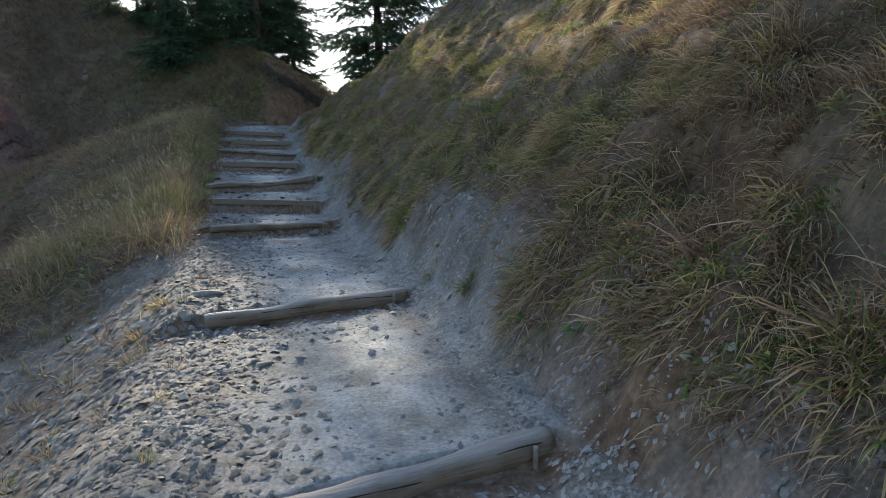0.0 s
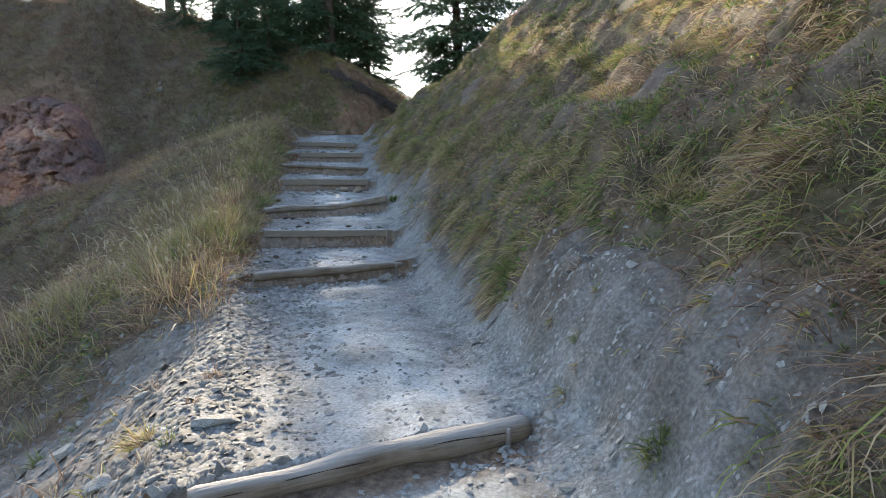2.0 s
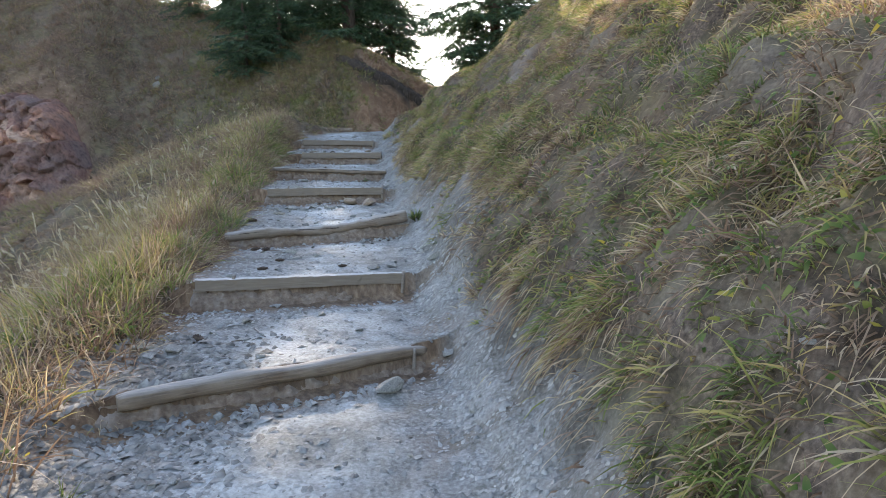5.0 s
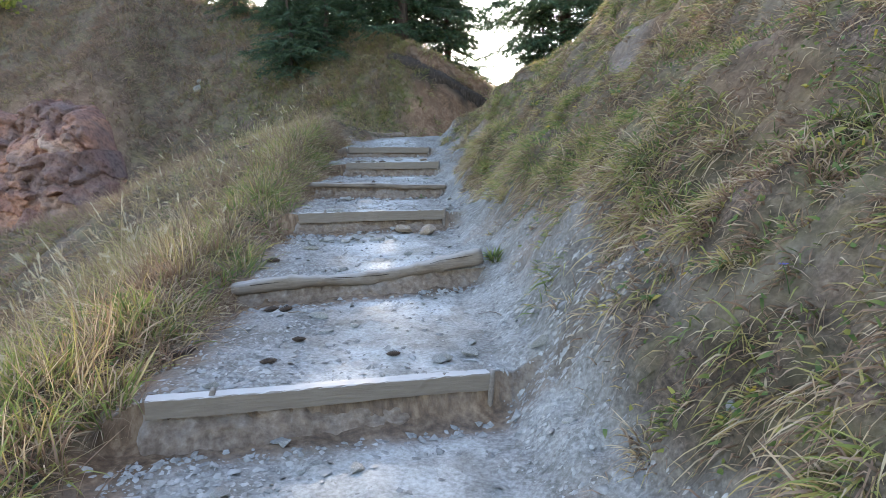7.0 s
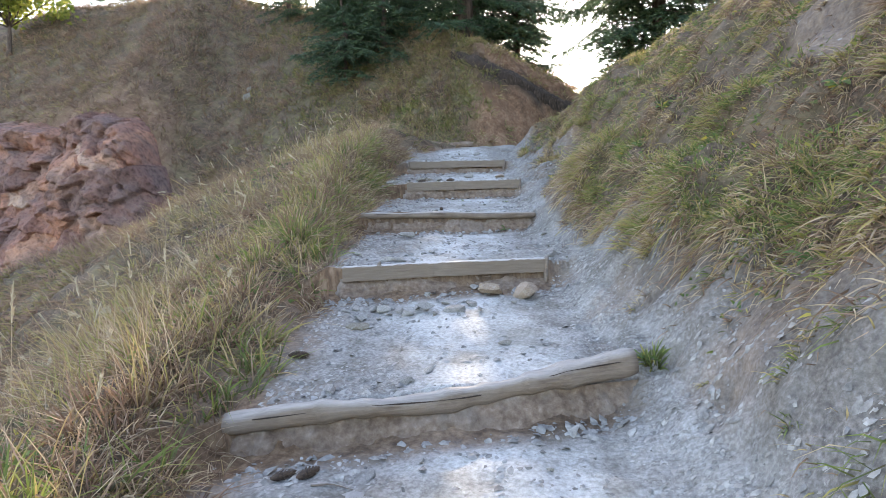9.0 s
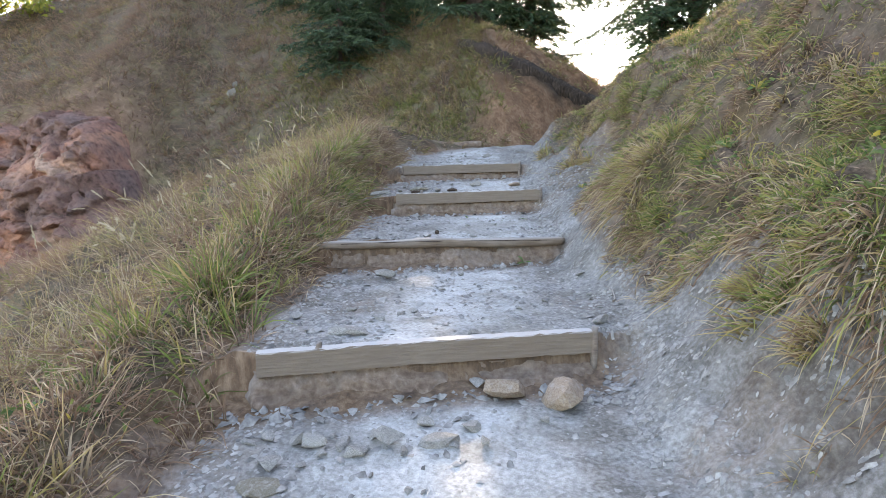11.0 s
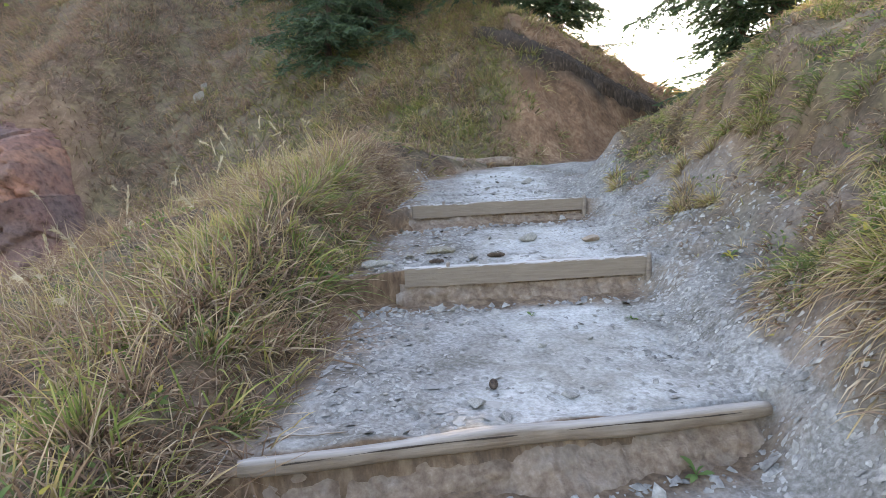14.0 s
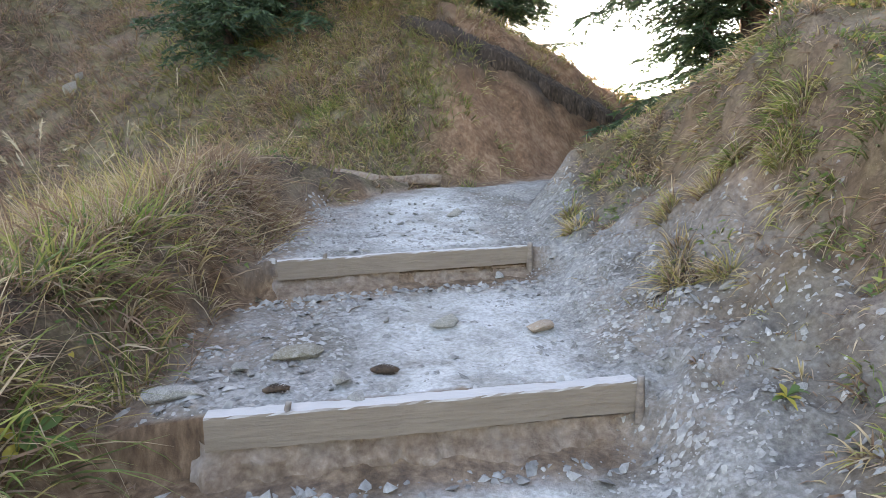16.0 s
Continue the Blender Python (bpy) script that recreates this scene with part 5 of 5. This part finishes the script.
# ---- red rock face across the gully ----
def crag(v0, v1, nv, nz, seed):
    """A bed of broken rock: blocks with flat tilted faces, split by clefts, standing out of the slope."""
    r = np.random.default_rng(seed)
    V, B = np.meshgrid(np.linspace(v0, v1, nv), np.linspace(0, 1, nz), indexing="ij")
    top = 4.3 + 0.7 * fbm(V * 0.8, V * 0, 3, 91) - 1.7 * smooth(-8.0, -6.3, V)
    Z = 0.1 + (top - 0.1) * B
    n = 210
    sites = np.stack([r.uniform(v0 - 0.3, v1 + 0.3, n), r.uniform(-0.2, 5.2, n)], -1)
    wv, wz = V + 0.45 * fbm(V * 1.6, Z * 1.6, 4, 96), Z + 0.35 * fbm(V * 1.6 + 9, Z * 1.6, 4, 97)
    d = (wv[..., None] - sites[:, 0]) ** 2 * 1.2 + (wz[..., None] - sites[:, 1]) ** 2 * 2.2
    near = np.argsort(d, axis=-1)[..., :2]
    d1, d2 = (np.sqrt(np.take_along_axis(d, near[..., k:k + 1], -1)[..., 0]) for k in (0, 1))
    c = near[..., 0]
    tilt = r.normal(0, 0.36, (n, 2))
    push = r.normal(0, 0.10, n)
    foot = np.interp(V, [-14, -12, 0], [25.6, 25.1, 22.0])
    U = foot - 1.75 + 2.0 * B ** 1.25 - 0.35 + 0.45 * fbm(V * 0.7, Z * 0.9, 3, 92)
    U = U + push[c] + tilt[c, 0] * (V - sites[c, 0]) + tilt[c, 1] * (Z - sites[c, 1]) + 0.07 * smooth(0.06, 0.0, d2 - d1)
    U = U - 0.16 * fbm(V * 4.5, Z * 4.5, 4, 94) - 0.09 * np.abs(fbm(V * 15, Z * 15, 2, 95))
    U = U + 1.3 * (smooth(0.88, 1.0, B) + smooth(-6.9, -6.2, V) + smooth(0.08, 0.0, B) * 0.5)
    X, Y = xy(U, V)
    co = np.stack([X, Y, Z], -1).reshape(-1, 3)
    i = np.arange(nv * nz).reshape(nv, nz)
    q = np.stack([i[:-1, :-1], i[1:, :-1], i[1:, 1:], i[:-1, 1:]], -1).reshape(-1, 4)
    return co, q, r.random(n)[c].ravel()


# each block its own tint, from mauve grey to rusty orange, weathered and streaked
red_mat, nt, bs = mat("red_rock", 0.92)
n1, n2 = noise_of(nt, 9, 10), noise_of(nt, 1.1, 6)
tint = ramp(nt, attr(nt, "hue"), [(0.0, (0.22, 0.12, 0.095)), (0.5, (0.30, 0.15, 0.105)), (0.85, (0.40, 0.20, 0.125)), (1.0, (0.42, 0.28, 0.20))])
tint = mix(nt, ramp(nt, n2, [(0.42, (0, 0, 0)), (0.6, (0.7, 0.7, 0.7))]), tint, (0.16, 0.115, 0.10))
tint = mix(nt, 0.8, tint, ramp(nt, n1, [(0.32, (0.35, 0.32, 0.31)), (0.5, (0.95, 0.95, 0.95)), (0.7, (1.35, 1.3, 1.25))]), "MULTIPLY")
nt.links.new(tint, bs.inputs["Base Color"])
bump(nt, bs, n1, 0.9, 0.06)
co, q, hue = crag(-14.0, -6.2, 260, 130, 8)
o = np.array(place(24.0, -9.0))
face = tagged(new("rock_face"), "reddish crumbling rock outcrop across the gully", "rock")
face.location = o
at_v = co[:, 0] * E_V[0] + co[:, 1] * E_V[1]
bed = np.floor(at_v / 1.7 + 0.5 * hue) * 3 + np.floor(co[:, 2] / 1.9 + 0.4 * hue)
for b in np.unique(bed[q[:, 0]]):
    mine = q[bed[q[:, 0]] == b]
    used, back = np.unique(mine, return_inverse=True)
    me = mesh_from("rock_bed", co[used] - o, back.reshape(mine.shape))
    mask(me, "hue", hue[used])
    part("rock_bed", me, red_mat, face)
RED = []
for k, flat in enumerate((0.8, 0.65, 0.9, 0.7)):
    me = stone_mesh(60 + k, flat, 3)
    me.materials.append(red_mat)
    RED.append(me)
for k in range(26):
    v = rng.uniform(-12, -6.4)
    u = np.interp(v, [-12, 0], [25.1, 22.0]) + rng.uniform(-2.6, -1.6)
    size = rng.uniform(0.10, 0.26)
    ob = new("boulder", RED[k % 4])
    ob.matrix_world = Matrix.Translation(place(u, v, 0.02)) @ Euler((rng.normal(0, 0.4), rng.normal(0, 0.4), rng.uniform(0, 6))).to_matrix().to_4x4() @ Matrix.Diagonal((size, size * 0.8, size * 0.85, 1))
    tagged(ob, "reddish boulder fallen from the outcrop", "rock", group="boulders below the outcrop")
for u, v, s, lab in ((26.2, -5.46, 0.16, "upright grey boulder on the grassy hillside"), (26.75, -5.55, 0.10, "small grey rock on the grassy hillside")):
    ob = new("boulder", SLATES[3])
    ob.matrix_world = Matrix.Translation(place(u, v, 0.12)) @ Euler((0.2, 0.3, 1)).to_matrix().to_4x4() @ Matrix.Diagonal((s, s * 0.9, s * 2.2, 1))
    tagged(ob, lab, "rock")


# ---- ridge of sod and roots beside the level path, modelled as a log ----
def sod_ridge():
    a, b, c = place(22.6, -0.75, 0.10), place(22.0, 0.1, 0.11), place(21.95, 0.75, 0.06)
    pts, rad = [], []
    for k in range(25):
        f = k / 24
        p = a.lerp(b, f * 2) if f < 0.5 else b.lerp(c, f * 2 - 1)
        pts.append(tuple(p - a + Vector((0, 0, 0.02 * math.sin(f * 9)))))
        rad.append(0.075 * (1 + 0.15 * math.sin(f * 6) - 0.3 * abs(f - 0.5)))
    ob = part("sod_ridge", tube(pts, rad, 12, True, 0.1, 3), riser_mat)
    ob.location = a
    tagged(ob, "earth-brown ridge of sod and roots beside the path", "log")


sod_ridge()


# ---- trees ----
def conifer(seed, height, spread, bare, dens, fine_to, skirt=1.0):
    """Meshes of trunk, limbs and crown for a spruce, standing at the origin. Above fine_to its sprays are coarser."""
    r = np.random.default_rng(seed)
    tr = 0.014 * height + 0.06
    pts = [(0.05 * math.sin(k * 0.7 + seed), 0.05 * math.cos(k * 0.9 + seed), -0.4 + (height + 0.4) * k / 16) for k in range(17)]
    trunk = tube(pts, [tr * (1.25 if k == 0 else 1) * (1 - k / 16.5) for k in range(17)], 12, True, 0.06, seed)
    PP, DD, LL, WW, HH = [], [], [], [], []
    lco, lf = [], []
    up = np.array([0, 0, 1.0])
    z = bare
    while z < height * 0.985:
        f = z / height
        coarse = 1.0 if z < fine_to else 1.9
        length = spread * (1 - f) ** 0.75 * r.uniform(0.65, 1.12) + 0.15
        length *= skirt + (1 - skirt) * min(1, max(0, (z - 2.3) / 1.3))
        for b in range(int(r.integers(4, 7))):
            az = r.uniform(0, 6.283)
            o, s = np.array([math.cos(az), math.sin(az), 0]), np.array([-math.sin(az), math.cos(az), 0])
            rise = 0.35 * f - 0.05 + r.normal(0, 0.08)
            sag = 0.55 * (1 - f) + r.normal(0, 0.08)
            L = length * r.uniform(0.7, 1.1)
            n = max(5, int(L / 0.22))
            t = np.linspace(0, 1, n)

            def at(q):
                q = np.asarray(q)
                return np.array([0, 0, z]) + o * (L * q)[..., None] + up * (L * (rise * q - sag * q * q + 0.22 * q ** 3))[..., None] + s * (0.06 * L * np.sin(q * 3 + seed))[..., None]

            line = at(t)
            base = len(lco)
            for q in range(n):
                w = 0.004 + 0.009 * L * (1 - t[q])
                for a in (0, 2.09, 4.19):
                    lco.append(line[q] + (s * math.cos(a) + up * math.sin(a)) * w)
            for q in range(n - 1):
                for a in range(3):
                    i0, i1 = base + 3 * q + a, base + 3 * q + (a + 1) % 3
                    lf += [[i0, i1, i1 + 3], [i0, i1 + 3, i0 + 3]]
            # twigs to both sides, hanging a little, each a row of needle sprays
            for q in np.arange(0.12, 1.0, 0.11 * coarse / max(L, 0.4)):
                if r.random() > dens:
                    continue
                p0 = at(q)
                for sd in (-1, 1):
                    tl = (0.14 + 0.26 * L * (1 - 0.8 * q)) * r.uniform(0.6, 1.2)
                    dirn = s * sd * 0.8 + o * 0.55 + up * (-0.25 + r.normal(0, 0.2))
                    dirn /= np.linalg.norm(dirn)
                    m = max(3, int(tl / (0.05 * coarse)))
                    tt = np.linspace(0.05, 1, m)
                    c = p0 + dirn * (tl * tt)[:, None] - up * (0.3 * tl * tt * tt)[:, None]
                    for e in (-1, 1):
                        across = np.cross(dirn, up) * e
                        nd = dirn * 0.7 + across * 0.7 - up * 0.2 + r.normal(0, 0.28, (m, 3))
                        PP.append(c)
                        DD.append(nd / np.linalg.norm(nd, axis=1, keepdims=True))
                        LL.append(0.12 * coarse * r.uniform(0.7, 1.4, m))
                        WW.append(np.full(m, 0.038 * coarse))
                        HH.append(np.clip(r.normal(0.35, 0.2, m) + 0.4 * tt * (r.random() < 0.3), 0, 1))
        z += r.uniform(0.16, 0.30) * (1.0 if z < fine_to else 1.5)
    P, D, L, W, H = (np.concatenate(x) for x in (PP, DD, LL, WW, HH))
    side = np.cross(D, r.normal(size=D.shape))
    side /= np.linalg.norm(side, axis=1, keepdims=True) + 1e-9
    co = np.stack([P - side * W[:, None] * 0.5, P + side * W[:, None] * 0.5, P + D * L[:, None]], 1).reshape(-1, 3)
    crown = mesh_from("crown", co, np.arange(len(co)).reshape(-1, 3))
    mask(crown, "hue", np.repeat(H, 3))
    mask(crown, "along", np.zeros(len(co)))
    limb_me = mesh_from("limb_work", np.array(lco), np.array(lf))
    tm = bpy.data.meshes.new("trunk")
    trunk.to_mesh(tm)
    trunk.free()
    return tm, limb_me, crown


def tree(kind, x, y, turn, scale, label, dz=0.0):
    thing = new("spruce_tree")
    u, v = x * E_U[0] + y * E_U[1], x * E_V[0] + y * E_V[1]
    z = float(ground_z(np.array([u]), np.array([v]))[0]) + dz
    thing.matrix_world = Matrix.Translation((x, y, z)) @ Matrix.Rotation(turn, 4, "Z") @ Matrix.Scale(scale, 4)
    part("trunk", kind[0], bark_mat, thing)
    tagged(part("branchwork", kind[1], bark_mat, thing), kind="stuff")
    part("crown", kind[2], needle_mat, thing)
    return tagged(thing, label, "tree", group="spruces on the hill")


TALL = conifer(1, 13.0, 3.3, 0.9, 0.95, 5.5)
FULL = conifer(2, 11.0, 3.0, 0.3, 0.95, 4.5)
SLIM = conifer(5, 12.0, 4.3, 0.25, 1.0, 5.0, 0.42)
SMALL = conifer(3, 3.4, 1.6, 0.05, 1.0, 4.0)
BACK = conifer(4, 14.0, 3.8, 0.5, 0.4, 0.0)


def at_uv(u, v):
    x, y = xy(u, v)
    return float(x), float(y)


tree(SLIM, -2.5, 23.9, 0.3, 1.0, "dark spruce with branches reaching down to the bank")
tree(TALL, -7.9, 26.5, 1.3, 1.0, "tall dark spruce with drooping branches on the mound")
tree(SMALL, *at_uv(25.8, -2.5), 2.1, 0.9, "low bushy young spruce on the hillside")
tree(SMALL, *at_uv(26.3, -1.5), 0.6, 0.9, "low bushy young spruce beside the tall trunks")
tree(SMALL, *at_uv(23.5, 4.5), 1.4, 1.0, "bushy young spruce behind the shoulder of the bank")
tree(FULL, *at_uv(28.1, 2.3), 2.6, 0.62, "low spruce drooping over the edge of the mound")
SHADE = "tall dark spruce against the bright sky"
# Kept short so that a pool of sun reaches the path.
tree(FULL, *at_uv(28.6, -1.2), 0.7, 0.44, "short dense spruce between taller trees")
tree(FULL, *at_uv(29.4, -3.4), 1.9, 0.48, "short dense spruce between taller trees")
# Added to shade the verge.
tree(FULL, *at_uv(28.9, -2.5), 2.2, 0.40, "short dense spruce between taller trees")
tree(BACK, *at_uv(32.5, -1.3), 2.7, 0.52, "short dense spruce between taller trees")
# Outermost two stand out of view, kept for shade; low ones let sun through.
for k, (u, v, s) in enumerate([(30.5, -5.2, 0.32), (31.5, 1.2, 0.9), (33, -4.4, 0.3), (34.5, -8.5, 1.0), (35, -2.9, 0.45), (35.5, 1.1, 1.0), (37, -6.5, 0.5), (36, -12.5, 1.1), (41, -4, 0.6), (27.5, 9.5, 0.8)]):
    tree(BACK, *at_uv(u, v), 0.9 * k, s, SHADE)


# Unseen conifers added behind the hill, crowns set to trim the sun's pool.
SHADE_PINE = conifer(6, 22.0, 5.0, 14.75, 1.0, 0.0)
SHADE_BROAD = conifer(7, 20.0, 5.2, 9.5, 0.75, 0.0)
tree(SHADE_PINE, *at_uv(44.5, -1.7), 0.5, 1.0, "very tall conifer with a high crown behind the spruces")
for v_at, turn in ((-4.6, 0.4), (-8.8, 1.7), (-13.2, 2.9)):
    tree(SHADE_BROAD, *at_uv(44.5, v_at), turn, 1.0, "very tall conifer with a high broad crown behind the spruces")


# ---- small broad-leaved tree on the far shoulder ----
def leafy_tree(x, y, height):
    u, v = x * E_U[0] + y * E_U[1], x * E_V[0] + y * E_V[1]
    thing = new("leafy_tree")
    thing.location = (x, y, float(ground_z(np.array([u]), np.array([v]))[0]))
    part("trunk", tube([(0.03 * k, 0.02 * k, -0.2 + height * 0.75 * k / 6) for k in range(7)], [0.09 * (1 - k / 8) for k in range(7)], 8), bark_mat, thing)
    n = 5200
    c = rng.normal(0, 1, (60, 3)) * np.array([0.28, 0.28, 0.22]) * height + np.array([0, 0, height * 0.7])
    P = c[rng.integers(60, size=n)] + rng.normal(0, 0.07, (n, 3)) * height
    D = rng.normal(0, 1, (n, 3)) + np.array([0, 0, -0.4])
    D /= np.linalg.norm(D, axis=1, keepdims=True)
    co, f, hue, al = blade_mesh(P, D, np.full(n, 0.15), np.full(n, 0.09), np.zeros(n), np.clip(rng.normal(0.55, 0.25, n), 0, 1), 2)
    me = mesh_from("crown", co, f)
    mask(me, "hue", hue)
    mask(me, "along", al * 0)
    part("crown", me, leafy_mat, thing)
    limb_pts = [((0.09, 0.06, height * 0.3), tuple(c[k])) for k in range(14)]
    bm = bmesh.new()
    for a, b in limb_pts:
        a, b = Vector(a), Vector(b)
        t2 = tube([a.lerp(b, q / 4) for q in range(5)], [0.03, 0.024, 0.018, 0.012, 0.006], 5)
        tmp = bpy.data.meshes.new("limb")
        t2.to_mesh(tmp)
        t2.free()
        bm.from_mesh(tmp)
        bpy.data.meshes.remove(tmp)
    tagged(part("branchwork", bm, bark_mat, thing), kind="stuff")
    return tagged(thing, "small yellow-green broad-leaved tree on the shoulder of the hill", "tree")


leafy_tree(-22.9, 23.5, 2.8)
